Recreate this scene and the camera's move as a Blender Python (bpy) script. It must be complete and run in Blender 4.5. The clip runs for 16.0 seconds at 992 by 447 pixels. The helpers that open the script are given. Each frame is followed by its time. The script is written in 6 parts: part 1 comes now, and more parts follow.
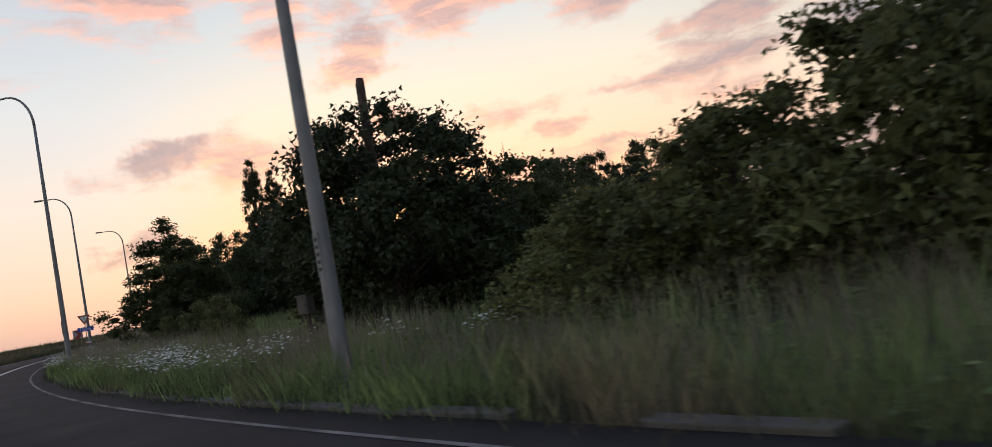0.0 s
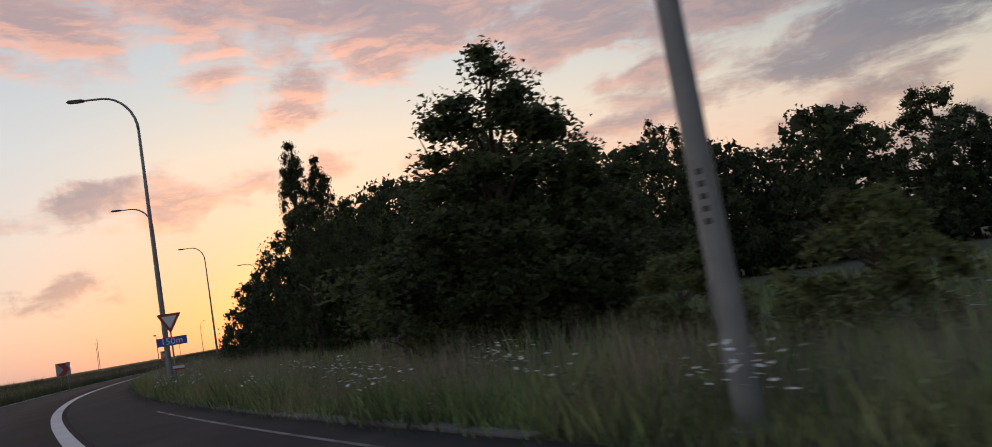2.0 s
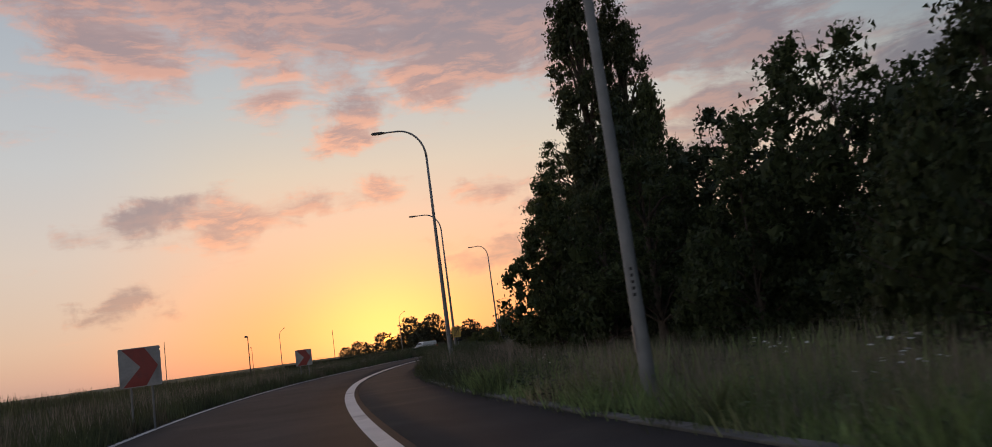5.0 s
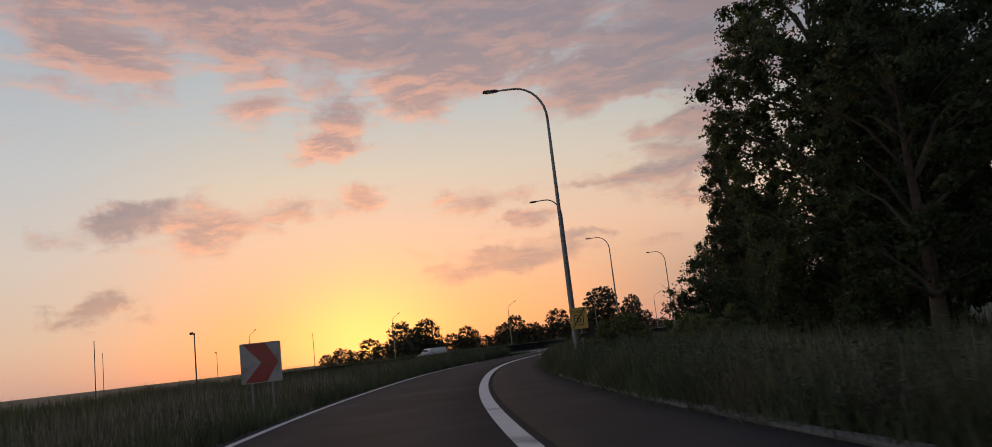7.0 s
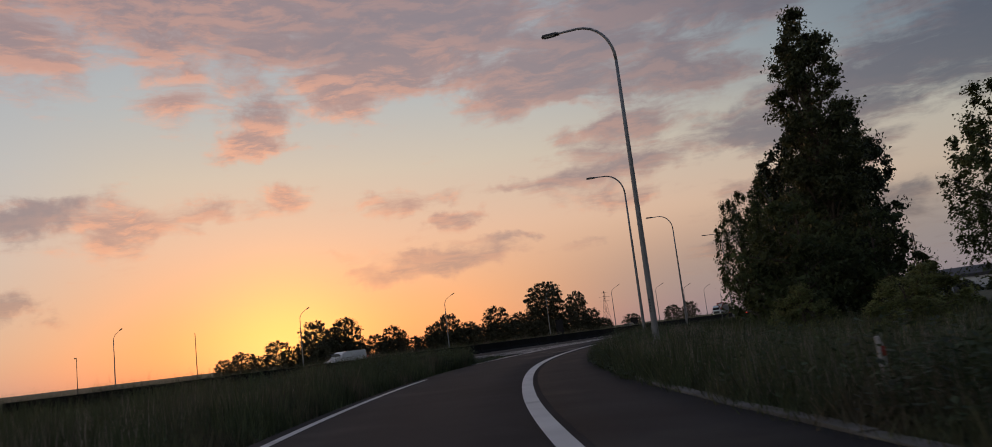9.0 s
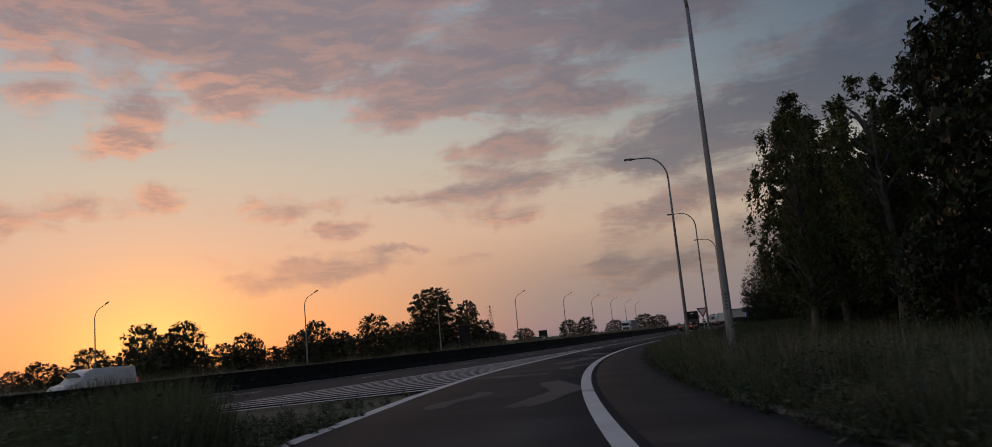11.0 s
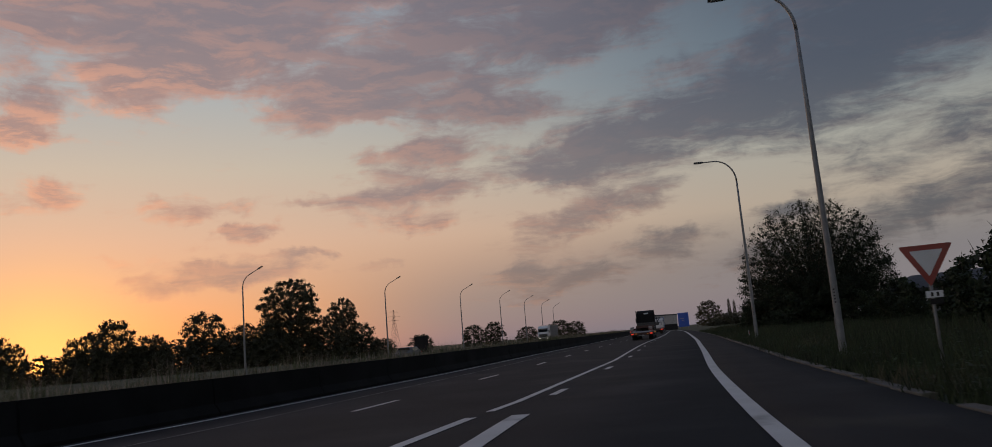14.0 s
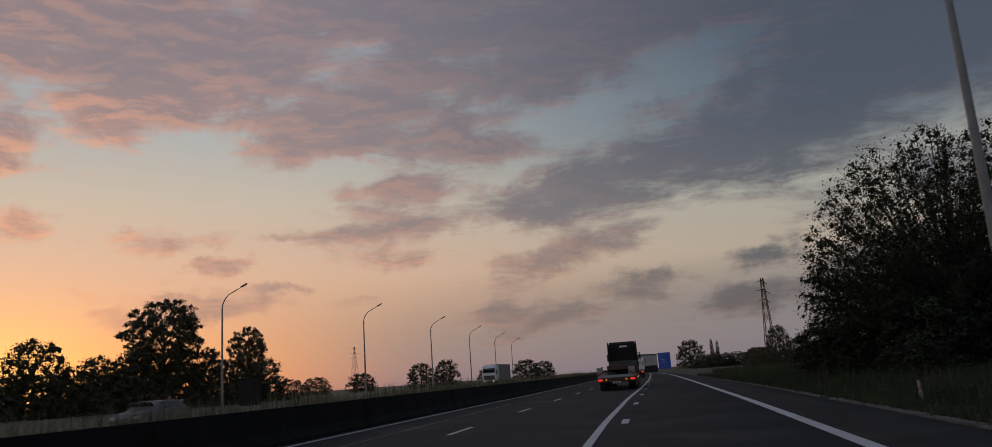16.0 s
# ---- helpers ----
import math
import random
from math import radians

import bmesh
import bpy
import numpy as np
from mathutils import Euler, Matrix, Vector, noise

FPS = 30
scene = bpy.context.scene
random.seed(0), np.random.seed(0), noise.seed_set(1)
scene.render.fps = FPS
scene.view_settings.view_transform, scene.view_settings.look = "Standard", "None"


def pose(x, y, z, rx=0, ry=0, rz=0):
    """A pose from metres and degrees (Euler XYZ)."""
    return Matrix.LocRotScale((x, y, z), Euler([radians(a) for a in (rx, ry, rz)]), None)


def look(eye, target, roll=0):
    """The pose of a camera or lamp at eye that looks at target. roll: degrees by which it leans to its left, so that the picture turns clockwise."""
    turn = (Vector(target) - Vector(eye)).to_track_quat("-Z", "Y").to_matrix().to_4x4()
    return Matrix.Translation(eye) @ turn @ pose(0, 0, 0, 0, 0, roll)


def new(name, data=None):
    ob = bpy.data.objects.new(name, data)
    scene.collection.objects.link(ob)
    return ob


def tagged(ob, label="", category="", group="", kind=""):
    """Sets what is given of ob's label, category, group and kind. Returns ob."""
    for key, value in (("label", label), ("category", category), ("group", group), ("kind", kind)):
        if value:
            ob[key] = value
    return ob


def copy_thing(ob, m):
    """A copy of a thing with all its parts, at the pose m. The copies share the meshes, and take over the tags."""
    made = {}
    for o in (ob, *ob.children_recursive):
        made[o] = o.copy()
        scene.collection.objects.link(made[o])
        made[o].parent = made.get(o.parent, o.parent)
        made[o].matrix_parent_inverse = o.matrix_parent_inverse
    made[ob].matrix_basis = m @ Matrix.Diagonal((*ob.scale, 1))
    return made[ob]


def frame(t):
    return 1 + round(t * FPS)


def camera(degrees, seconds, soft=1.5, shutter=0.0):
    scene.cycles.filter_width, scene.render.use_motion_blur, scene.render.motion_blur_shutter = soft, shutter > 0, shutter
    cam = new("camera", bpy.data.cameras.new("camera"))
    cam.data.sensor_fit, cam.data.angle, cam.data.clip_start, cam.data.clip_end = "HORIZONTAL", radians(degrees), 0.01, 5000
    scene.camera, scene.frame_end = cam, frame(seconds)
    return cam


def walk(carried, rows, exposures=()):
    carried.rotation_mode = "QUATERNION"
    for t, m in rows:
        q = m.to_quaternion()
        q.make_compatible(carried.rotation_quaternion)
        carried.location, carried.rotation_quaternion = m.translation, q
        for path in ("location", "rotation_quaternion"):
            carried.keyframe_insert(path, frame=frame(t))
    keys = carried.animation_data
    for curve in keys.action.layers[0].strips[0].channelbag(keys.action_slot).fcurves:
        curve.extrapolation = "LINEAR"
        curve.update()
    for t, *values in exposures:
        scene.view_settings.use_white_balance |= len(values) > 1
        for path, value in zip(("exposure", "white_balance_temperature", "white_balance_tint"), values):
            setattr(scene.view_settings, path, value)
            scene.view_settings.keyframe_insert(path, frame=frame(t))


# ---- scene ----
EYE = 1.35
# seconds, x, y, yaw, pitch, roll
DRIVE = [
    (0, 4.30, 4.15, 3.63, 2.87, 10.22),
    (0.5, -2.15, 10.59, 1.85, 2.96, 9.72),
    (1, -8.32, 17.36, -0.59, 2.66, 9.75),
    (1.5, -14.14, 24.42, -1.94, 2.68, 9.90),
    (2, -19.51, 31.74, -1.03, 5.60, 9.77),
    (2.5, -24.53, 39.20, 2.92, 6.93, 8.27),
    (3, -29.18, 46.73, 3.48, 7.26, 7.94),
    (3.5, -33.69, 54.39, 1.61, 7.48, 7.24),
    (4, -37.83, 62.32, 1.19, 8.24, 7.50),
    (4.5, -41.63, 70.42, 1.40, 8.21, 7.73),
    (5, -45.05, 78.65, 2.36, 8.12, 7.68),
    (5.2, -46.27, 81.97, 2.55, 8.06, 7.67),
    (5.5, -47.97, 87.02, 2.71, 8.03, 7.60),
    (6, -50.57, 95.63, 2.51, 8.17, 7.27),
    (6.5, -52.79, 104.45, 1.79, 8.47, 6.82),
    (7, -54.53, 113.43, 0.78, 8.82, 6.47),
    (7.3, -55.31, 118.86, 0.15, 9.00, 6.39),
    (7.5, -55.72, 122.47, -0.27, 9.10, 6.37),
    (8, -56.49, 131.48, -1.89, 8.74, 6.71),
    (8.2, -56.66, 135.07, -2.49, 8.51, 6.67),
    (8.5, -56.80, 140.47, -3.34, 8.31, 6.64),
    (9, -56.82, 149.59, -4.69, 8.42, 6.67),
    (9.5, -56.54, 158.83, -6.39, 8.76, 6.61),
    (10, -55.90, 168.13, -8.87, 8.83, 6.28),
    (10.3, -55.29, 173.69, -10.83, 8.59, 5.90),
    (10.5, -54.77, 177.38, -12.29, 8.32, 5.59),
    (11, -53.09, 186.48, -13.38, 8.57, 5.23),
    (11.5, -50.83, 195.38, -16.43, 8.47, 5.63),
    (12, -48.09, 204.25, -17.92, 8.23, 6.00),
    (12.5, -44.88, 213.11, -18.38, 8.21, 6.42),
    (13, -41.19, 221.92, -18.50, 8.39, 6.15),
    (13.5, -37.12, 230.64, -19.19, 8.30, 5.13),
    (14, -32.74, 239.23, -19.86, 8.53, 4.73),
    (14.5, -28.01, 247.85, -20.71, 8.57, 4.58),
    (15, -22.87, 256.49, -21.00, 10.33, 4.42),
    (15.5, -17.58, 265.26, -21.36, 10.97, 4.29),
    (16, -12.37, 274.04, -21.75, 11.23, 3.91),
]
cam = camera(64.80, 16.0, soft=0.85, shutter=0.12)
walk(cam, [(t, pose(x, y, EYE, 90 + p, r, w)) for t, x, y, w, p, r in DRIVE],
     exposures=[(0, 0.45), (0.5, 0.3), (1.5, 0.24), (2.2, 0.22), (2.8, 0.1), (3.5, 0.0), (8, -0.18), (10.5, -0.4), (16, -0.45)])

# ---------------------------------------------------------------- sky and sun
SUN_AZ, SUN_EL = 10.07, 0.75   # degrees to the left of +y, above the horizon


def sky():
    world = bpy.data.worlds.new("dawn_sky")
    scene.world = world
    world.use_nodes = True
    nt = world.node_tree
    nt.nodes.clear()
    N, L = nt.nodes.new, nt.links.new

    def math_node(op, a, b=None, c=None, clamp=False):
        n = N("ShaderNodeMath")
        n.operation, n.use_clamp = op, clamp
        for i, v in enumerate((a, b, c)):
            if v is None:
                continue
            if isinstance(v, (int, float)):
                n.inputs[i].default_value = v
            else:
                L(v, n.inputs[i])
        return n.outputs[0]

    def mix(fac, a, b, kind="MIX"):
        n = N("ShaderNodeMix")
        n.data_type, n.blend_type = "RGBA", kind
        for i, v in ((0, fac), (6, a), (7, b)):
            if isinstance(v, (int, float)):
                n.inputs[i].default_value = v
            elif isinstance(v, tuple):
                n.inputs[i].default_value = (*v, 1)
            else:
                L(v, n.inputs[i])
        return n.outputs[2]

    def ramp(fac, stops):
        n = N("ShaderNodeValToRGB")
        e = n.color_ramp.elements
        while len(e) < len(stops):
            e.new(0.5)
        for el, (p, col) in zip(e, stops):
            el.position, el.color = p, (*col, 1)
        L(fac, n.inputs[0])
        return n.outputs[0]

    def smooth(v, lo, hi, a=0.0, b=1.0):
        n = N("ShaderNodeMapRange")
        n.interpolation_type = "SMOOTHSTEP"
        L(v, n.inputs[0])
        for i, x in enumerate((lo, hi, a, b)):
            n.inputs[i + 1].default_value = x
        return n.outputs[0]

    geo = N("ShaderNodeTexCoord")
    sep = N("ShaderNodeSeparateXYZ")
    L(geo.outputs["Generated"], sep.inputs[0])
    X, Y, Z = sep.outputs
    az = math_node("MULTIPLY", math_node("ARCTAN2", math_node("MULTIPLY", X, -1.0), Y), 57.29578)
    el = math_node("MULTIPLY", math_node("ARCSINE", Z), 57.29578)
    # a flat layer overhead seen in perspective, drawn out along the wind
    lift = math_node("ADD", math_node("MAXIMUM", Z, 0.0), 0.10)
    px, py = math_node("DIVIDE", X, lift), math_node("DIVIDE", Y, lift)
    wind = radians(62)
    wx, wy = -math.sin(wind), math.cos(wind)

    def layer(shift=0.0):
        qx, qy = math_node("ADD", px, shift * -math.sin(radians(SUN_AZ))), math_node("ADD", py, shift * math.cos(radians(SUN_AZ)))
        u = math_node("ADD", math_node("MULTIPLY", qx, wx), math_node("MULTIPLY", qy, wy))
        v = math_node("ADD", math_node("MULTIPLY", qx, -wy), math_node("MULTIPLY", qy, wx))
        c = N("ShaderNodeCombineXYZ")
        L(math_node("MULTIPLY", u, 0.75), c.inputs[0])
        L(v, c.inputs[1])
        return c.outputs[0]

    def noisy(vec, scale, detail, rough=0.55, dist=0.0):
        n = N("ShaderNodeTexNoise")
        L(vec, n.inputs["Vector"])
        n.inputs["Scale"].default_value, n.inputs["Detail"].default_value = scale, detail
        n.inputs["Roughness"].default_value, n.inputs["Distortion"].default_value = rough, dist
        return n

    base = layer()
    pos = N("ShaderNodeCombineXYZ")
    L(az, pos.inputs[0])
    L(el, pos.inputs[1])

    def bent(vec, scale, detail, amount):
        """vec pushed about by noise of that scale."""
        bend = noisy(vec, scale, detail, 0.55)
        off = N("ShaderNodeVectorMath")
        off.operation = "SUBTRACT"
        L(bend.outputs["Color"], off.inputs[0])
        off.inputs[1].default_value = (0.5, 0.5, 0.5)
        off2 = N("ShaderNodeVectorMath")
        off2.operation = "MULTIPLY_ADD"
        L(off.outputs[0], off2.inputs[0])
        off2.inputs[1].default_value = amount
        L(vec, off2.inputs[2])
        return off2.outputs[0]

    pt = bent(bent(pos.outputs[0], 0.13, 2, (4.0, 1.6, 0)), 0.5, 9, (6.0, 2.6, 0))
    # clouds: az0, el0, az1, el1 of the long axis, half thickness, density, how far the sun reaches them
    low_clouds = [
        (6.0, 5.5, -6.2, 6.2, 0.6, 0.85, 0.35), (1.3, 6.5, -5.3, 6.6, 0.8, 0.7, 0.3), (-4.7, 7.2, -8.0, 7.4, 0.35, 0.75, 0.2), (7.2, 7.2, 2.6, 6.9, 0.4, 0.5, 0.7),
        (30.0, 4.6, 26.0, 5.3, 0.8, 0.95, 0.05), (25.2, 4.5, 23.3, 4.6, 0.4, 0.5, 0.1), (-9.6, 6.2, -14.3, 6.4, 0.4, 0.6, 0.35), (-1.1, 8.5, -5.1, 9.1, 0.5, 0.8, 0.5),
        (-29.9, 6.0, -36.2, 6.4, 0.9, 0.95, 0.12), (-36.0, 4.2, -44.4, 4.5, 1.0, 0.95, 0.03), (-38.5, 7.0, -44.5, 7.7, 0.7, 0.95, 0.0), (-19.1, 4.4, -31.0, 4.4, 1.2, 0.85, 0.1),
        (-44.0, 5.6, -58.0, 6.6, 1.2, 0.9, 0.0), (-60.0, 7.0, -90.0, 9.0, 2.2, 0.8, 0.0)]
    middle_clouds = [
        (27.9, 9.9, 21.9, 11.9, 0.9, 1.0, 0.05), (23.3, 8.9, 17.0, 10.9, 1.5, 0.9, 0.8), (17.5, 10.6, 12.2, 11.4, 0.8, 0.85, 0.5), (11.4, 10.8, 7.5, 11.6, 0.9, 0.75, 0.85),
        (31.9, 9.2, 29.2, 9.9, 0.6, 0.6, 0.1), (5.0, 10.4, -4.0, 11.0, 0.7, 0.75, 0.65), (-1.4, 9.0, -5.4, 9.1, 0.4, 0.6, 0.5), (-5.3, 10.7, -8.8, 10.7, 0.4, 0.6, 0.5),
        (-9.3, 10.5, -20.2, 11.7, 0.9, 0.95, 0.35), (-11.4, 9.0, -18.8, 9.2, 0.7, 0.85, 0.75), (-11.2, 12.8, -18.8, 14.4, 1.0, 0.85, 0.3), (-22.1, 7.7, -32.5, 9.9, 1.1, 1.0, 0.5),
        (-20.6, 13.0, -32.8, 12.3, 1.4, 1.0, 0.15)]
    high_clouds = [
        (14.3, 15.0, 9.2, 16.1, 0.95, 1.0, 0.95), (8.3, 18.9, 1.7, 18.8, 1.2, 0.85, 0.9), (18.7, 18.6, 13.8, 19.6, 1.7, 0.5, 0.85), (13.0, 18.5, 9.0, 17.7, 1.0, 0.6, 0.2),
        (30.0, 22.3, 22.0, 20.8, 2.1, 0.6, 0.6), (7.5, 23.0, -9.6, 23.4, 2.9, 0.95, 0.15), (1.9, 20.2, -4.1, 21.0, 1.4, 0.8, 0.7), (-4.5, 16.9, -12.3, 19.1, 1.4, 0.9, 0.45),
        (-8.6, 18.7, -19.2, 21.6, 2.2, 0.9, 0.15), (-12.3, 17.8, -25.2, 16.8, 1.4, 0.9, 0.3), (20.0, 23.5, 7.0, 24.4, 2.4, 0.65, 0.4), (-11.0, 13.6, -18.0, 13.9, 0.9, 0.5, 0.6)]
    slate_clouds = [
        (-26.3, 13.2, -44.4, 15.9, 2.3, 1.0, 0.02), (-37.8, 15.4, -56.6, 17.0, 2.9, 1.0, 0.0), (-44.0, 20.6, -62.0, 21.2, 2.8, 0.95, 0.0), (-20.3, 20.6, -34.0, 23.4, 1.9, 0.85, 0.12),
        (-9.0, 27.0, -24.0, 26.7, 1.9, 0.95, 0.1), (-22.4, 25.7, -46.0, 25.6, 1.9, 0.85, 0.05), (-46.0, 9.6, -66.0, 11.0, 2.0, 0.9, 0.0), (36.0, 27.5, 0.0, 28.5, 3.0, 0.85, 0.4),
        (-14.0, 32.0, -70.0, 33.0, 5.0, 0.95, 0.05), (55.0, 16.0, 40.0, 19.0, 2.4, 0.6, 0.4), (-62.0, 20.0, -95.0, 24.0, 6.0, 0.9, 0.0), (40.0, 37.0, -30.0, 41.0, 6.0, 0.8, 0.2)]
    clear = lit = total = None
    for a0, e0, a1, e1, th, amount, sunny in low_clouds + middle_clouds + high_clouds + slate_clouds:
        m = N("ShaderNodeMapping")
        m.vector_type = "TEXTURE"
        m.inputs["Location"].default_value = ((a0 + a1) / 2, (e0 + e1) / 2, 0)
        m.inputs["Rotation"].default_value = (0, 0, math.atan2(e1 - e0, a1 - a0))
        m.inputs["Scale"].default_value = (math.hypot(a1 - a0, e1 - e0) * 0.72, th * 1.85, 1)
        L(pt, m.inputs["Vector"])
        ln = N("ShaderNodeVectorMath")
        ln.operation = "LENGTH"
        L(m.outputs[0], ln.inputs[0])
        d = smooth(ln.outputs[1], 1.3, 0.1, 0.0, amount)
        gap = math_node("SUBTRACT", 1.0, d)
        clear = gap if clear is None else math_node("MULTIPLY", clear, gap)
        total = d if total is None else math_node("ADD", total, d)
        lit = math_node("MULTIPLY", d, sunny) if lit is None else math_node("MULTIPLY_ADD", d, sunny, lit)
    lit = math_node("DIVIDE", math_node("ADD", lit, smooth(az, -30.0, 5.0, 0.01, 0.12)), math_node("ADD", total, 0.17))
    # ragged texture of the cloud sheet, drawn out along the wind
    fbm = noisy(base, 3.2, 12, 0.62, 0.5).outputs["Fac"]
    fbm2 = noisy(layer(0.06), 3.2, 6, 0.55, 0.5).outputs["Fac"]
    slant = N("ShaderNodeMapping")
    slant.inputs["Rotation"].default_value = (0, 0, radians(10))
    slant.inputs["Scale"].default_value = (0.17, 0.62, 1)
    L(bent(pos.outputs[0], 0.3, 3, (2.0, 1.0, 0)), slant.inputs["Vector"])
    streak = noisy(slant.outputs[0], 1.0, 12, 0.66, 0.35).outputs["Fac"]
    sunward = N("ShaderNodeVectorMath")
    sunward.operation = "ADD"
    L(slant.outputs[0], sunward.inputs[0])
    sunward.inputs[1].default_value = (0.10, -0.28, 0)
    streak2 = noisy(sunward.outputs[0], 1.0, 6, 0.6, 0.35).outputs["Fac"]
    veil = math_node("ADD", smooth(el, 12.0, 24.0, 0.0, 0.30), smooth(az, 0.0, -30.0, 0.0, -0.06))
    shape = math_node("ADD", math_node("SUBTRACT", 1.0, clear), veil)
    ragged = math_node("ADD", math_node("MULTIPLY", math_node("SUBTRACT", streak, 0.5), 1.9), math_node("MULTIPLY", math_node("SUBTRACT", fbm, 0.5), 0.7))
    thick = math_node("ADD", shape, ragged)
    dens = math_node("MULTIPLY", smooth(thick, 0.2, 0.95), smooth(el, 0.0, 2.8))
    edge_lit = smooth(math_node("ADD", math_node("SUBTRACT", streak, streak2), math_node("MULTIPLY", math_node("SUBTRACT", fbm, fbm2), 0.5)), -0.08, 0.13)
    # clear air: warm towards the sun, slate blue away from it
    height = math_node("DIVIDE", el, 60.0, clamp=True)
    warm = ramp(height, [(0.0, (0.86, 0.39, 0.21)), (0.06, (0.90, 0.45, 0.27)), (0.14, (0.88, 0.57, 0.42)), (0.22, (0.75, 0.65, 0.53)),
                         (0.30, (0.57, 0.60, 0.60)), (0.42, (0.43, 0.49, 0.57)), (0.6, (0.30, 0.37, 0.50)), (1.0, (0.17, 0.25, 0.42))])
    cool = ramp(height, [(0.0, (0.20, 0.185, 0.215)), (0.06, (0.22, 0.205, 0.23)), (0.13, (0.60, 0.50, 0.41)), (0.20, (0.54, 0.53, 0.47)),
                         (0.28, (0.15, 0.215, 0.29)), (0.40, (0.085, 0.12, 0.18)), (0.7, (0.12, 0.175, 0.29)), (1.0, (0.15, 0.22, 0.38))])
    side = smooth(math_node("ABSOLUTE", math_node("SUBTRACT", az, SUN_AZ)), 14.0, 58.0)
    air = mix(side, warm, cool)
    # paler and bluer on the open side left of the sun, misty along the horizon
    open_side = ramp(height, [(0.0, (0.54, 0.40, 0.34)), (0.05, (0.66, 0.50, 0.42)), (0.14, (0.70, 0.60, 0.54)), (0.24, (0.60, 0.61, 0.62)),
                              (0.36, (0.48, 0.52, 0.57)), (0.6, (0.30, 0.37, 0.50)), (1.0, (0.17, 0.25, 0.42))])
    air = mix(smooth(math_node("SUBTRACT", az, SUN_AZ), 7.0, 22.0), air, open_side)
    mist = math_node("MULTIPLY", smooth(math_node("SUBTRACT", SUN_AZ, az), 10.0, 30.0), smooth(el, 8.5, 1.5, 0.0, 0.92))
    air = mix(mist, air, (0.285, 0.288, 0.345))
    ddx = math_node("SUBTRACT", az, SUN_AZ)
    ddy = math_node("MULTIPLY", math_node("SUBTRACT", el, SUN_EL), 1.1)
    dist = math_node("SQRT", math_node("ADD", math_node("MULTIPLY", ddx, ddx), math_node("MULTIPLY", ddy, ddy)))
    glow = smooth(dist, 12.0, 0.0)
    glow = math_node("MULTIPLY", glow, glow)
    air = mix(glow, air, (1.22, 0.78, 0.30))
    air = mix(smooth(dist, 0.52, 0.25), air, (7.0, 3.0, 0.6))
    grey = mix(side, (0.25, 0.22, 0.27), (0.078, 0.093, 0.143))
    pink = mix(side, (1.0, 0.47, 0.31), (0.52, 0.31, 0.26))
    thin = smooth(thick, 1.15, 0.45)
    sunny = math_node("MULTIPLY", lit, math_node("ADD", math_node("MULTIPLY", edge_lit, 0.75), math_node("MULTIPLY_ADD", thin, 0.4, 0.3)), clamp=True)
    rim = math_node("MULTIPLY", math_node("MULTIPLY", edge_lit, thin), math_node("MULTIPLY_ADD", side, -0.4, 0.6))
    tone = mix(math_node("MAXIMUM", sunny, rim), grey, pink)
    full = mix(math_node("MULTIPLY", dens, 0.90), air, tone)
    below = smooth(el, -1.0, -4.0)
    full = mix(below, full, (0.10, 0.085, 0.075))
    bg = N("ShaderNodeBackground")
    L(full, bg.inputs[0])
    bg.inputs[1].default_value = 0.88
    tex = N("ShaderNodeTexSky")
    tex.sky_type, tex.sun_disc = "NISHITA", False
    tex.sun_elevation, tex.sun_rotation = radians(SUN_EL), radians(-SUN_AZ)
    bg2 = N("ShaderNodeBackground")
    L(tex.outputs[0], bg2.inputs[0])
    bg2.inputs[1].default_value = 0.05
    both = N("ShaderNodeAddShader")
    L(bg.outputs[0], both.inputs[0])
    L(bg2.outputs[0], both.inputs[1])
    out = N("ShaderNodeOutputWorld")
    L(both.outputs[0], out.inputs[0])
    world.cycles.sampling_method, world.cycles.sample_map_resolution = "MANUAL", 512


sky()
a, e = radians(SUN_AZ), radians(SUN_EL)
towards = Vector((-math.sin(a) * math.cos(e), math.cos(a) * math.cos(e), math.sin(e)))
lamp = bpy.data.lights.new("sun", "SUN")
lamp.energy, lamp.angle, lamp.color = 0.8, radians(3.0), (1.0, 0.55, 0.26)
sun = new("sun", lamp)
sun.matrix_world = look(towards * 400, (0, 0, 0))

# ---------------------------------------------------------------- materials
MATS = {}


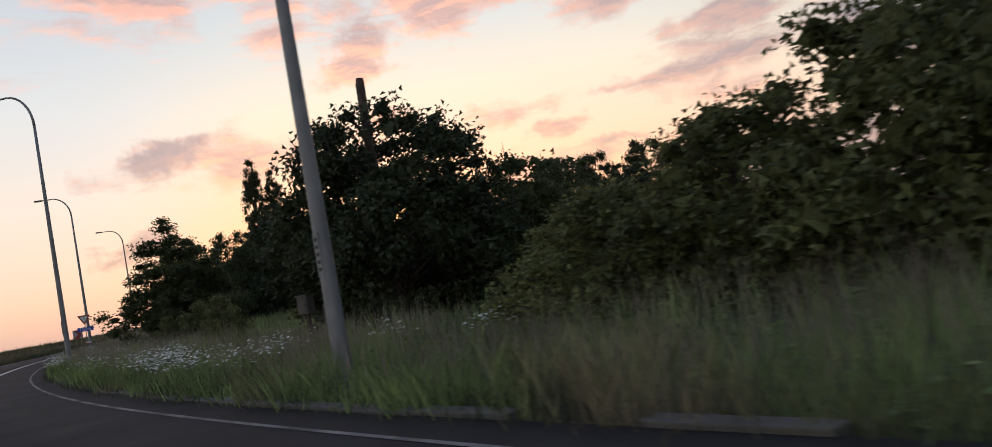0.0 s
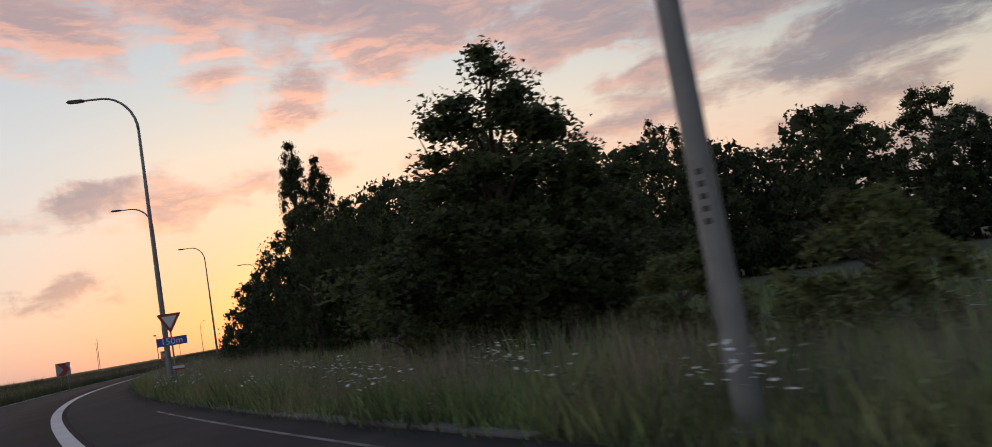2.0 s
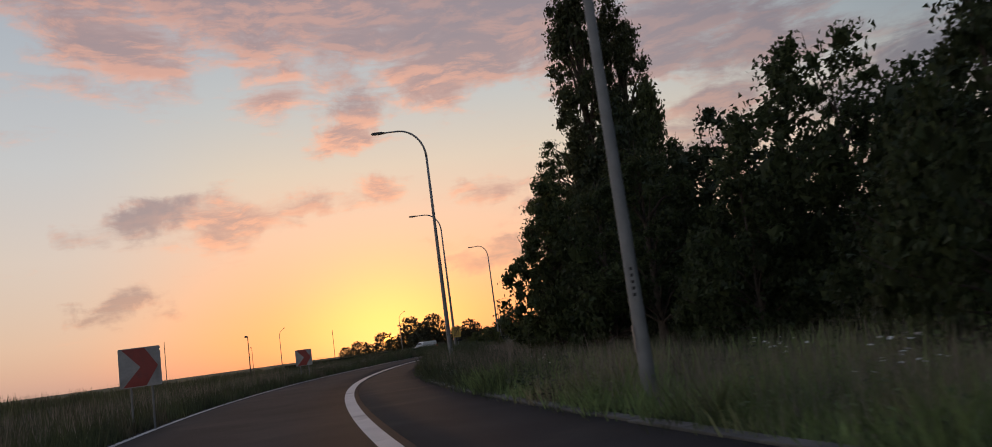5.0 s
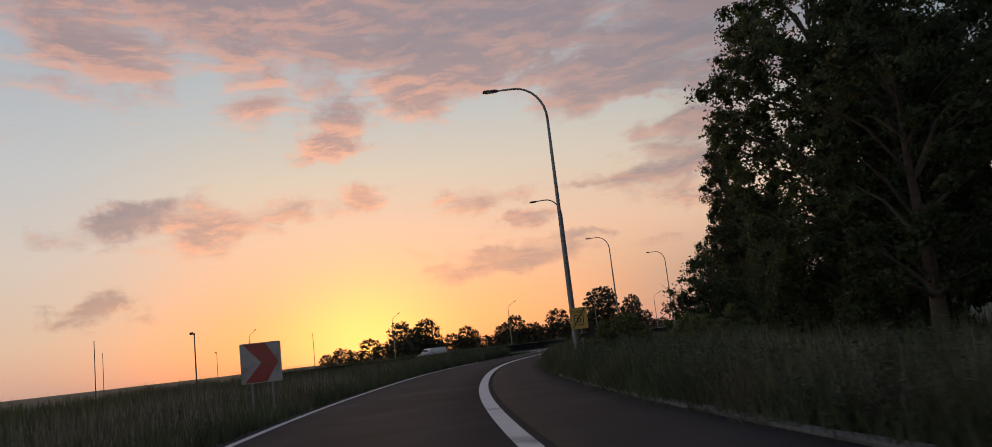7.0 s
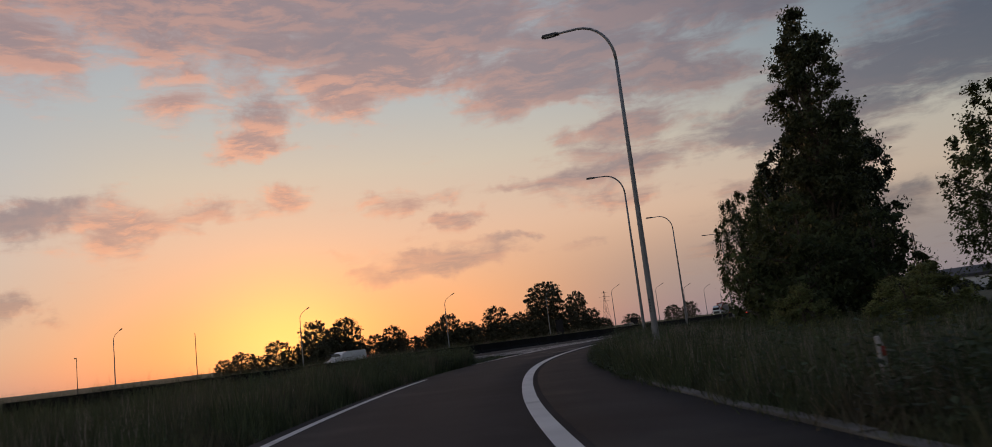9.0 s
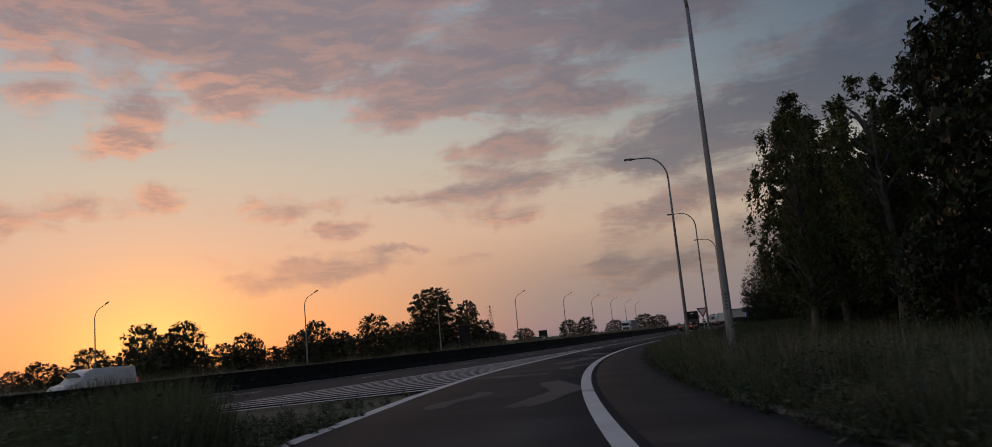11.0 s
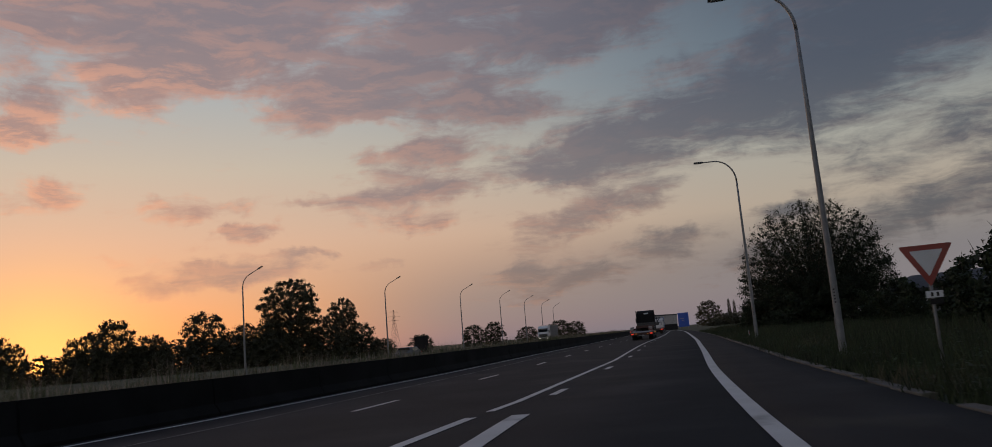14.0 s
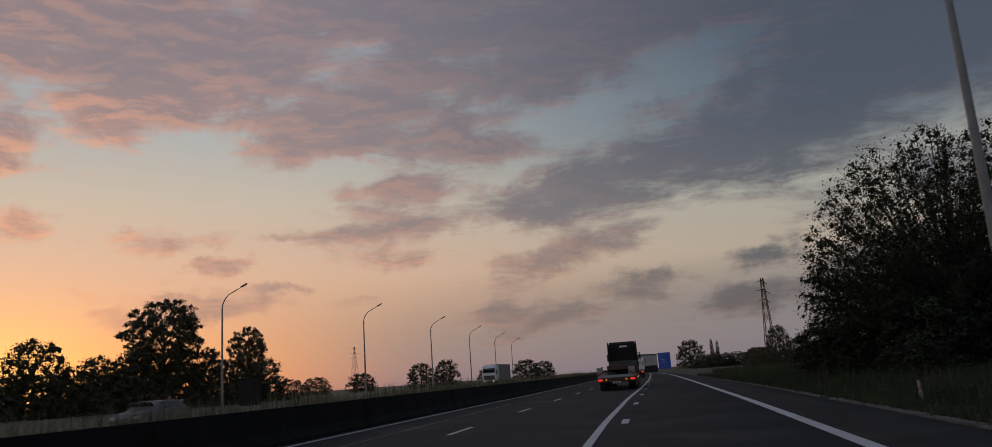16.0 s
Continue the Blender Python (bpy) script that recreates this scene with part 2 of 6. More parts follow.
def material(name, base, rough=0.8, metal=0.0, var=0.25, scale=3.0, fine=40.0, bump=0.15, dirt=None, dirt_at=0.6, random=0.0,
             spec=0.5, glow=None, clear=0.0, island=0.0, coords="Object", bump_dist=0.01, trans=0.0):
    """Colour with variation at two sizes, roughness variation, fine relief and an optional second colour in patches."""
    if name in MATS:
        return MATS[name]
    m = bpy.data.materials.new(name)
    MATS[name] = m
    m.use_nodes = True
    nt = m.node_tree
    N, L = nt.nodes.new, nt.links.new
    b = nt.nodes["Principled BSDF"]
    b.inputs["Metallic"].default_value = metal
    b.inputs["Specular IOR Level"].default_value = spec
    b.inputs["Coat Weight"].default_value = clear
    tc = N("ShaderNodeTexCoord").outputs[coords] if coords != "World" else N("ShaderNodeNewGeometry").outputs["Position"]

    def noisy(s, detail=5.0):
        n = N("ShaderNodeTexNoise")
        L(tc, n.inputs["Vector"])
        n.inputs["Scale"].default_value, n.inputs["Detail"].default_value = s, detail
        return n.outputs["Fac"]

    def rng(v, lo, hi, a, c):
        n = N("ShaderNodeMapRange")
        L(v, n.inputs[0])
        for i, x in enumerate((lo, hi, a, c)):
            n.inputs[i + 1].default_value = x
        return n.outputs[0]

    def mul(p, q):
        n = N("ShaderNodeMath")
        n.operation = "MULTIPLY"
        L(p, n.inputs[0])
        L(q, n.inputs[1])
        return n.outputs[0]

    big, small = noisy(scale), noisy(fine, 3.0)
    fac = mul(rng(big, 0.3, 0.7, 1 - var, 1 + var), rng(small, 0.3, 0.7, 1 - var * 0.6, 1 + var * 0.6))
    if random:
        fac = mul(fac, rng(N("ShaderNodeObjectInfo").outputs["Random"], 0, 1, 1 - random, 1 + random))
    if island:
        fac = mul(fac, rng(N("ShaderNodeNewGeometry").outputs["Random Per Island"], 0, 1, 1 - island, 1 + island))
    mx = N("ShaderNodeMix")
    mx.data_type = "RGBA"
    mx.inputs[6].default_value = (*base, 1)
    mx.inputs[7].default_value = (*(dirt or base), 1)
    if dirt:
        L(rng(noisy(scale * 0.7, 8.0), dirt_at - 0.06, dirt_at + 0.08, 0, 1), mx.inputs[0])
    else:
        mx.inputs[0].default_value = 0
    vm = N("ShaderNodeVectorMath")
    vm.operation = "SCALE"
    L(mx.outputs[2], vm.inputs[0])
    L(fac, vm.inputs[3])
    L(vm.outputs[0], b.inputs["Base Color"])
    L(rng(small, 0.3, 0.7, max(rough - 0.12, 0.02), min(rough + 0.12, 1)), b.inputs["Roughness"])
    if trans:
        b.inputs["Subsurface Weight"].default_value = 0.0
        tl = N("ShaderNodeBsdfTranslucent")
        L(vm.outputs[0], tl.inputs[0])
        sh = N("ShaderNodeMixShader")
        sh.inputs[0].default_value = trans
        L(b.outputs[0], sh.inputs[1])
        L(tl.outputs[0], sh.inputs[2])
        L(sh.outputs[0], nt.nodes["Material Output"].inputs[0])
    if glow:
        b.inputs["Emission Color"].default_value = (*glow[0], 1)
        b.inputs["Emission Strength"].default_value = glow[1]
    if bump:
        bp = N("ShaderNodeBump")
        bp.inputs["Strength"].default_value, bp.inputs["Distance"].default_value = bump, bump_dist
        L(small, bp.inputs["Height"])
        L(bp.outputs[0], b.inputs["Normal"])
    return m


GRASS_GROUND = material("meadow_soil", (0.055, 0.06, 0.028), 0.95, var=0.4, scale=0.15, fine=6, bump=0.6, bump_dist=0.05, dirt=(0.07, 0.055, 0.03), coords="World")
# grass and weeds: paler early, darker later, the exposure's change put into their colours
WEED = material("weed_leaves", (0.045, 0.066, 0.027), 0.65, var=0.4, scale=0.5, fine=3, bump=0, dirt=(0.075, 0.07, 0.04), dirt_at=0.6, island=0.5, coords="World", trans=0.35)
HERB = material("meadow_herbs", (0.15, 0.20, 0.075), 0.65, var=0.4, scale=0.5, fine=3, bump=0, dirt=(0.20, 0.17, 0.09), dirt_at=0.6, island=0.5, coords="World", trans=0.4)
BRIGHT_GRASS = material("bright_grass", (0.20, 0.265, 0.10), 0.7, var=0.4, scale=0.45, fine=2.5, bump=0, dirt=(0.24, 0.205, 0.12), dirt_at=0.57, island=0.4, coords="World", trans=0.45)
DIM_GRASS = material("dim_grass", (0.038, 0.052, 0.023), 0.75, var=0.42, scale=0.5, fine=2.5, bump=0, dirt=(0.085, 0.075, 0.045), dirt_at=0.6, island=0.4, coords="World", trans=0.4)
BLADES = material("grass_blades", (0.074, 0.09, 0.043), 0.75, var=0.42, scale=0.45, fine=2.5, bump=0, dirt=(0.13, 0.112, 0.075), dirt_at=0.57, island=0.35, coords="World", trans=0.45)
STRAW = material("grass_seed_heads", (0.27, 0.225, 0.185), 0.85, var=0.25, scale=0.4, fine=3, bump=0, island=0.35, coords="World", trans=0.4)
PETAL = material("white_flowers", (0.78, 0.78, 0.72), 0.7, var=0.1, scale=1, fine=8, bump=0, island=0.15, coords="World", trans=0.3)
ASPHALT = material("asphalt", (0.027, 0.0262, 0.027), 0.9, spec=0.2, var=0.28, scale=0.35, fine=55, bump=0.5, bump_dist=0.006, dirt=(0.045, 0.043, 0.041), dirt_at=0.6, coords="World")
SHOULDER = material("asphalt_shoulder", (0.023, 0.023, 0.024), 0.92, spec=0.2, var=0.3, scale=0.5, fine=50, bump=0.5, bump_dist=0.006, dirt=(0.042, 0.039, 0.034), dirt_at=0.62, coords="World")
PATCH = material("asphalt_patch", (0.056, 0.053, 0.049), 0.85, var=0.2, scale=1.2, fine=60, bump=0.4, coords="World")
LINE = material("road_paint", (0.56, 0.545, 0.52), 0.7, var=0.10, scale=0.9, fine=30, bump=0.2, dirt=(0.22, 0.21, 0.20), dirt_at=0.66, coords="World")
FADED = material("faded_paint", (0.17, 0.165, 0.155), 0.8, var=0.3, scale=1.2, fine=30, bump=0.2, dirt=(0.05, 0.05, 0.05), dirt_at=0.5, coords="World")
KERB = material("kerb_concrete", (0.095, 0.088, 0.078), 0.9, var=0.3, scale=2, fine=30, bump=0.4, dirt=(0.10, 0.095, 0.07), random=0.15, coords="World")
# near black: shade of the backlit face is put into the concrete's colour
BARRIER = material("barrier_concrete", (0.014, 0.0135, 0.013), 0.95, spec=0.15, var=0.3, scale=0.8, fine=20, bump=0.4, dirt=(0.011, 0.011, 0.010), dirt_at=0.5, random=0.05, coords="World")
GALVA = material("galvanised_steel", (0.22, 0.222, 0.225), 0.62, metal=0.35, var=0.15, scale=3, fine=25, bump=0.1, dirt=(0.24, 0.24, 0.24), dirt_at=0.62)
DARKSTEEL = material("dark_steel", (0.06, 0.06, 0.062), 0.5, metal=0.6, var=0.2, scale=3, fine=20)
LAMPGLASS = material("lamp_glass", (0.45, 0.45, 0.42), 0.2, var=0.05)
# grey copy of the sign white, with the shade of backlit panels in it
SIGN_GREY = material("sign_shaded_white", (0.32, 0.31, 0.31), 0.5, var=0.12, scale=2, fine=15, dirt=(0.20, 0.19, 0.18), dirt_at=0.6)
SIGN_RED = material("sign_red", (0.26, 0.030, 0.025), 0.4, var=0.1, dirt=(0.18, 0.03, 0.03), clear=0.2)
SIGN_WHITE = material("sign_white", (0.60, 0.62, 0.64), 0.4, var=0.06, clear=0.3)
SIGN_BLUE = material("sign_blue", (0.012, 0.075, 0.42), 0.4, var=0.08, clear=0.3)
SIGN_YELLOW = material("sign_yellow", (0.42, 0.28, 0.045), 0.45, var=0.08, clear=0.2)
SIGN_BLACK = material("sign_black", (0.015, 0.015, 0.015), 0.5, var=0.1)
SIGN_BACK = material("sign_back_grey", (0.022, 0.021, 0.022), 0.85, spec=0.2, var=0.2, scale=2, fine=20)
BARK = material("bark", (0.07, 0.052, 0.038), 0.95, var=0.35, scale=4, fine=30, bump=0.8, bump_dist=0.03)
BARK_PALE = material("bark_pale", (0.10, 0.09, 0.078), 0.9, var=0.35, scale=3, fine=20, bump=0.5, dirt=(0.05, 0.045, 0.04), dirt_at=0.6)
LEAF = {
    "oak": material("leaf_green", (0.058, 0.073, 0.031), 0.6, var=0.3, scale=0.4, fine=4, bump=0, spec=0.25, island=0.45, random=0.2, trans=0.48),
    # darker leaf copy: backlight and lower late exposure put into the colour
    "shaded": material("leaf_shaded", (0.026, 0.035, 0.017), 0.6, var=0.3, scale=0.4, fine=4, bump=0, spec=0.25, island=0.45, random=0.2, trans=0.12),
    "olive": material("leaf_olive", (0.14, 0.155, 0.06), 0.6, var=0.3, scale=0.4, fine=4, bump=0, spec=0.25, island=0.45, random=0.2, trans=0.45),
    "fresh": material("leaf_fresh", (0.086, 0.104, 0.044), 0.55, var=0.3, scale=0.4, fine=4, bump=0, spec=0.25, island=0.5, random=0.15, trans=0.55),
    # haze over the far trees is put into this raised leaf colour
    "far": material("leaf_hazed", (0.082, 0.078, 0.049), 0.7, var=0.3, scale=0.4, fine=4, bump=0, spec=0.25, island=0.3, random=0.2, trans=0.25),
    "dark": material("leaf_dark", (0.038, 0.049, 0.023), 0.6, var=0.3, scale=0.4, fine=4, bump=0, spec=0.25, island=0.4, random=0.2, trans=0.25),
    "poplar": material("leaf_poplar", (0.062, 0.07, 0.032), 0.55, var=0.3, scale=0.4, fine=4, bump=0, spec=0.25, island=0.4, random=0.1, trans=0.3),
    "blossom": material("leaf_blossom", (0.34, 0.30, 0.27), 0.7, var=0.3, scale=0.6, fine=4, bump=0, spec=0.25, island=0.6, random=0.2, dirt=(0.05, 0.06, 0.028), dirt_at=0.47, trans=0.45),
}
RUBBER = material("tyre_rubber", (0.018, 0.018, 0.018), 0.85, var=0.2, scale=6, fine=40)
TRUCK_DARK = material("cab_paint_black", (0.010, 0.009, 0.010), 0.75, var=0.15, scale=1, fine=20, spec=0.3)
TRUCK_WHITE = material("cab_paint_white", (0.62, 0.63, 0.64), 0.4, var=0.1, scale=1, fine=20, clear=0.4)
TRUCK_BLUE = material("cover_blue", (0.02, 0.09, 0.30), 0.6, var=0.15, scale=1, fine=20)
STEEL_RED = material("trailer_red", (0.045, 0.012, 0.010), 0.55, var=0.25, scale=2, fine=20)
STEEL_GREY = material("bed_grey", (0.16, 0.16, 0.165), 0.6, metal=0.3, var=0.25, scale=2, fine=20)
GLASS_DARK = material("window_glass", (0.02, 0.024, 0.03), 0.06, var=0.05, bump=0, spec=0.8)
TAIL = material("tail_light", (0.4, 0.01, 0.01), 0.3, var=0.05, bump=0, glow=((1.0, 0.05, 0.02), 1.1))
AMBER = material("amber_light", (0.5, 0.2, 0.02), 0.3, var=0.05, bump=0, glow=((1.0, 0.35, 0.05), 0.9))
HEADLIGHT = material("headlight", (0.8, 0.8, 0.75), 0.2, var=0.02, bump=0, glow=((1.0, 0.9, 0.75), 2.5))
PLANK = material("deck_wood", (0.09, 0.07, 0.052), 0.85, var=0.3, scale=3, fine=25, bump=0.4, random=0.2)
BRICK = material("house_wall", (0.075, 0.08, 0.09), 0.9, var=0.25, scale=2, fine=12, bump=0.4)
ROOF = material("roof_slate", (0.045, 0.045, 0.052), 0.7, var=0.25, scale=1.5, fine=10, bump=0.5)
CLAD = material("white_cladding", (0.55, 0.56, 0.57), 0.55, var=0.1, scale=0.6, fine=8)

# ---------------------------------------------------------------- building helpers


def link_mesh(name, bm, mat, parent=None, label="", smooth=False):
    me = bpy.data.meshes.new(name)
    bm.to_mesh(me)
    bm.free()
    for m in (mat if isinstance(mat, (list, tuple)) else [mat]):
        me.materials.append(m)
    if smooth:
        me.polygons.foreach_set("use_smooth", [True] * len(me.polygons))
    ob = new(name, me)
    if parent:
        ob.parent = parent
    if label:
        tagged(ob, label)
    return ob


def part(name, bm, mat, parent, label="", smooth=False):
    return link_mesh(name, bm, mat, parent, label, smooth)


def thing(name, m, label, category, group="", kind=""):
    ob = new(name)
    ob.empty_display_size = 0.3
    ob.matrix_world = m
    return tagged(ob, label, category, group, kind)


def box(size, at=(0, 0, 0), rot=(0, 0, 0), bevel=0.0, bm=None, taper=1.0):
    """A box of that size whose middle stands at at; taper narrows its top."""
    bm = bm or bmesh.new()
    got = bmesh.ops.create_cube(bm, size=1.0)["verts"]
    for v in got:
        k = taper if v.co.z > 0 else 1.0
        v.co = Vector((v.co.x * size[0] * k, v.co.y * size[1] * k, v.co.z * size[2]))
    if bevel:
        edges = list({e for v in got for e in v.link_edges})
        got = [v for v in bmesh.ops.bevel(bm, geom=edges, offset=bevel, segments=2, affect="EDGES", profile=0.6)["verts"]] + [v for v in got if v.is_valid]
        got = list({v for v in got if v.is_valid})
    bmesh.ops.transform(bm, matrix=pose(*at, *rot), verts=got)
    return bm


def tube(points, radii, sides=10, bm=None, cap=True):
    """A tapered tube through points."""
    bm = bm or bmesh.new()
    rings = []
    pts = [Vector(p) for p in points]
    for i, p in enumerate(pts):
        d = (pts[min(i + 1, len(pts) - 1)] - pts[max(i - 1, 0)]).normalized()
        a = d.orthogonal().normalized() if abs(d.z) < 0.9 else Vector((1, 0, 0)).cross(d).normalized()
        b = d.cross(a).normalized()
        r = radii[i] if isinstance(radii, (list, tuple)) else radii
        rings.append([bm.verts.new(p + (a * math.cos(t) + b * math.sin(t)) * r) for t in (2 * math.pi * k / sides for k in range(sides))])
    for q, w in zip(rings, rings[1:]):
        # keep the rings from twisting
        s = min(range(sides), key=lambda k: (q[0].co - w[k].co).length)
        w[:] = w[s:] + w[:s]
        for k in range(sides):
            bm.faces.new((q[k], q[(k + 1) % sides], w[(k + 1) % sides], w[k]))
    if cap:
        bm.faces.new(rings[0][::-1])
        bm.faces.new(rings[-1])
    bmesh.ops.recalc_face_normals(bm, faces=bm.faces)
    return bm


def prism(outline, depth, m=None, bm=None):
    """An outline in x and z, pushed along y to that depth."""
    bm = bm or bmesh.new()
    front = [bm.verts.new((x, 0, z)) for x, z in outline]
    back = [bm.verts.new((x, depth, z)) for x, z in outline]
    n = len(outline)
    bm.faces.new(front)
    bm.faces.new(back[::-1])
    for k in range(n):
        bm.faces.new((front[k], back[k], back[(k + 1) % n], front[(k + 1) % n]))
    bmesh.ops.recalc_face_normals(bm, faces=bm.faces)
    if m is not None:
        bmesh.ops.transform(bm, matrix=m, verts=front + back)
    return bm


def wheel_mesh(r, w):
    bm = tube([(-w / 2, 0, 0), (-w / 2 + 0.04, 0, 0), (w / 2 - 0.04, 0, 0), (w / 2, 0, 0)], [r * 0.93, r, r, r * 0.93], 20)
    return bm


def rim_mesh(r, w):
    return tube([(-w / 2 - 0.012, 0, 0), (-w / 2 + 0.02, 0, 0), (w / 2 - 0.02, 0, 0), (w / 2 + 0.012, 0, 0)], [r * 0.42, r * 0.56, r * 0.56, r * 0.42], 14)


def fast_mesh(name, verts, faces, mat, kind="", label="", category=""):
    """A large mesh from arrays: verts (n, 3), faces (m, 3 or 4)."""
    me = bpy.data.meshes.new(name)
    n, (m, k) = len(verts), faces.shape
    me.vertices.add(n)
    me.vertices.foreach_set("co", np.ascontiguousarray(verts, dtype=np.float32).ravel())
    me.loops.add(m * k)
    me.loops.foreach_set("vertex_index", np.ascontiguousarray(faces, dtype=np.int32).ravel())
    me.polygons.add(m)
    me.polygons.foreach_set("loop_start", np.arange(0, m * k, k, dtype=np.int32))
    me.update(calc_edges=True)
    me.materials.append(mat)
    ob = new(name, me)
    return tagged(ob, label, category, "", kind)


# ---------------------------------------------------------------- the plan
# the slip road's axis, one place each second of the drive, with a stretch before and after
AXIS = [(49.6, -32.0), (34.7, -21.8), (19.4, -9.6), (4.3, 4.15), (-8.32, 17.36), (-19.51, 31.74), (-29.18, 46.73), (-37.83, 62.32), (-45.05, 78.65), (-50.57, 95.63),
        (-54.53, 113.43), (-56.49, 131.48), (-56.82, 149.59), (-55.9, 168.13), (-53.09, 186.48), (-48.09, 204.25), (-41.19, 221.92), (-32.74, 239.23), (-22.87, 256.49), (-12.37, 274.04), (-2.1, 291.2), (8.14, 308.4), (28.6, 342.8), (69.6, 411.5), (151.5, 548.9), (356.3, 892.5)]


def spline(pts, step=0.5):
    out = []
    P = [np.array(p) for p in pts]
    P = [2 * P[0] - P[1]] + P + [2 * P[-1] - P[-2]]
    for i in range(1, len(P) - 2):
        a, b, c, d = P[i - 1:i + 3]
        n = max(2, int(np.hypot(*(c - b)) / step))
        for k in range(n):
            t = k / n
            out.append(0.5 * (2 * b + (c - a) * t + (2 * a - 5 * b + 4 * c - d) * t * t + (3 * b - a - 3 * c + d) * t ** 3))
    return np.array(out + [P[-2]])


LINE_XY = spline(AXIS)
LINE_S = np.r_[0, np.cumsum(np.hypot(*np.diff(LINE_XY, axis=0).T))]
S0 = LINE_S[np.argmin(np.hypot(*(LINE_XY - np.array(AXIS[3])).T))]
LINE_S = LINE_S - S0
_d = np.gradient(LINE_XY, axis=0)
LINE_D = _d / np.hypot(*_d.T)[:, None]


def ramp_at(s, off):
    """Places beside the slip road: s metres along it, off metres to its right."""
    s, off = np.asarray(s, float), np.asarray(off, float)
    x, y = np.interp(s, LINE_S, LINE_XY[:, 0]), np.interp(s, LINE_S, LINE_XY[:, 1])
    dx, dy = np.interp(s, LINE_S, LINE_D[:, 0]), np.interp(s, LINE_S, LINE_D[:, 1])
    return np.stack([x + dy * off, y - dx * off], -1)


HW_O, HW_U, HW_R = np.array([-22.3, 276.6]), np.array([0.537, 0.8434]), np.array([0.8434, -0.537])
HW_YAW = -32.5
BEND_A = [-320, -200, -150, -100, -70, -50, -35, -20, 0, 25, 45, 60, 100, 150, 200, 300, 600, 1500]
BEND_P = [-66, -36, -23, -12, -7, -4, -2, -0.7, 0, 0.02, 0.3, 0.6, 1.1, 1.35, 1.5, -2, -18, -70]


def road_at(along, right, bend=1.0):
    """Places on the main road: metres along it, metres right of the foot of its median barrier."""
    along, right = np.asarray(along, float), np.asarray(right, float)
    p = right + bend * np.interp(along, BEND_A, BEND_P)
    return HW_O + along[..., None] * HW_U + p[..., None] * HW_R


def rise():
    """How far the ground stands above the slip road, on a grid over the field between the two roads."""
    gx, gy = np.meshgrid(np.arange(-420, 60, 4.0), np.arange(-160, 420, 4.0))
    P = np.stack([gx.ravel(), gy.ravel()], -1)
    Q, S, D = LINE_XY[::8], LINE_S[::8], LINE_D[::8]
    near = np.concatenate([np.argmin(((p[:, None] - Q[None]) ** 2).sum(-1), axis=1) for p in np.array_split(P, 40)])
    d = P - Q[near]
    off = d[:, 0] * D[near, 1] - d[:, 1] * D[near, 0]
    k = np.clip((-off - 6.5) / 20.0, 0, 1)
    k = k * k * (3 - 2 * k) * np.interp(S[near], [-30, 20, 120, 150, 198], [0, 1.0, 1.0, 0.75, 0])
    return k.reshape(gx.shape)


RISE = rise()


def lift(XY):
    """Height of the ground at places, by the grid of rise()."""
    fx, fy = (np.asarray(XY)[..., 0] + 420) / 4.0, (np.asarray(XY)[..., 1] + 160) / 4.0
    inside = (fx > 0) & (fy > 0) & (fx < RISE.shape[1] - 1.01) & (fy < RISE.shape[0] - 1.01)
    fx, fy = np.clip(fx, 0, RISE.shape[1] - 1.01), np.clip(fy, 0, RISE.shape[0] - 1.01)
    i, j = fx.astype(int), fy.astype(int)
    u, w = fx - i, fy - j
    z = RISE[j, i] * (1 - u) * (1 - w) + RISE[j, i + 1] * u * (1 - w) + RISE[j + 1, i] * (1 - u) * w + RISE[j + 1, i + 1] * u * w
    return np.where(inside, z, 0.0)


def lifted(V):
    """Blades and leaves raised with the ground that they stand on."""
    V = np.array(V)
    V[:, 2] += lift(V[:, :2])
    return V


def strip(name, left, right, z, mat, thick=0.0, across=3):
    """A sheet between two rows of places, with a skirt when it has thickness."""
    n = len(left)
    z = np.broadcast_to(np.asarray(z, float), (n,))
    rows = [np.c_[left + (right - left) * (k / across), z] for k in range(across + 1)]
    if thick:
        rows = [rows[0] - [0, 0, thick]] + rows + [rows[-1] - [0, 0, thick]]
    V = np.concatenate(rows)
    F = []
    for k in range(len(rows) - 1):
        a = np.arange(n - 1) + k * n
        F.append(np.stack([a, a + n, a + n + 1, a + 1], -1))
    return fast_mesh(name, V, np.concatenate(F), mat)


# ---------------------------------------------------------------- ground and roads


def ground():
    def axis(lo, hi, step):
        inner = list(np.arange(lo, hi + 0.1, step))
        g, far, d = [], 0.0, step
        while far < 2600:
            d *= 1.35
            far += d
            g.append(far)
        return np.array([lo - v for v in g[::-1]] + inner + [hi + v for v in g])
    xs, ys = axis(-140, 100, 5.0), axis(-60, 480, 5.0)
    gx, gy = np.meshgrid(xs, ys)
    gz = np.array([[noise.noise((x * 0.02, y * 0.02, 0)) * 0.03 - 0.085 for x in xs] for y in ys])
    V = np.stack([gx.ravel(), gy.ravel(), gz.ravel()], -1)
    V[:, 2] += lift(V[:, :2]) * 0.97
    w, h = len(xs), len(ys)
    i = (np.arange(h - 1)[:, None] * w + np.arange(w - 1)).ravel()
    F = np.stack([i, i + 1, i + w + 1, i + w], -1)
    fast_mesh("ground", V, F, GRASS_GROUND, "structure", "rough meadow ground under long grass", "ground")


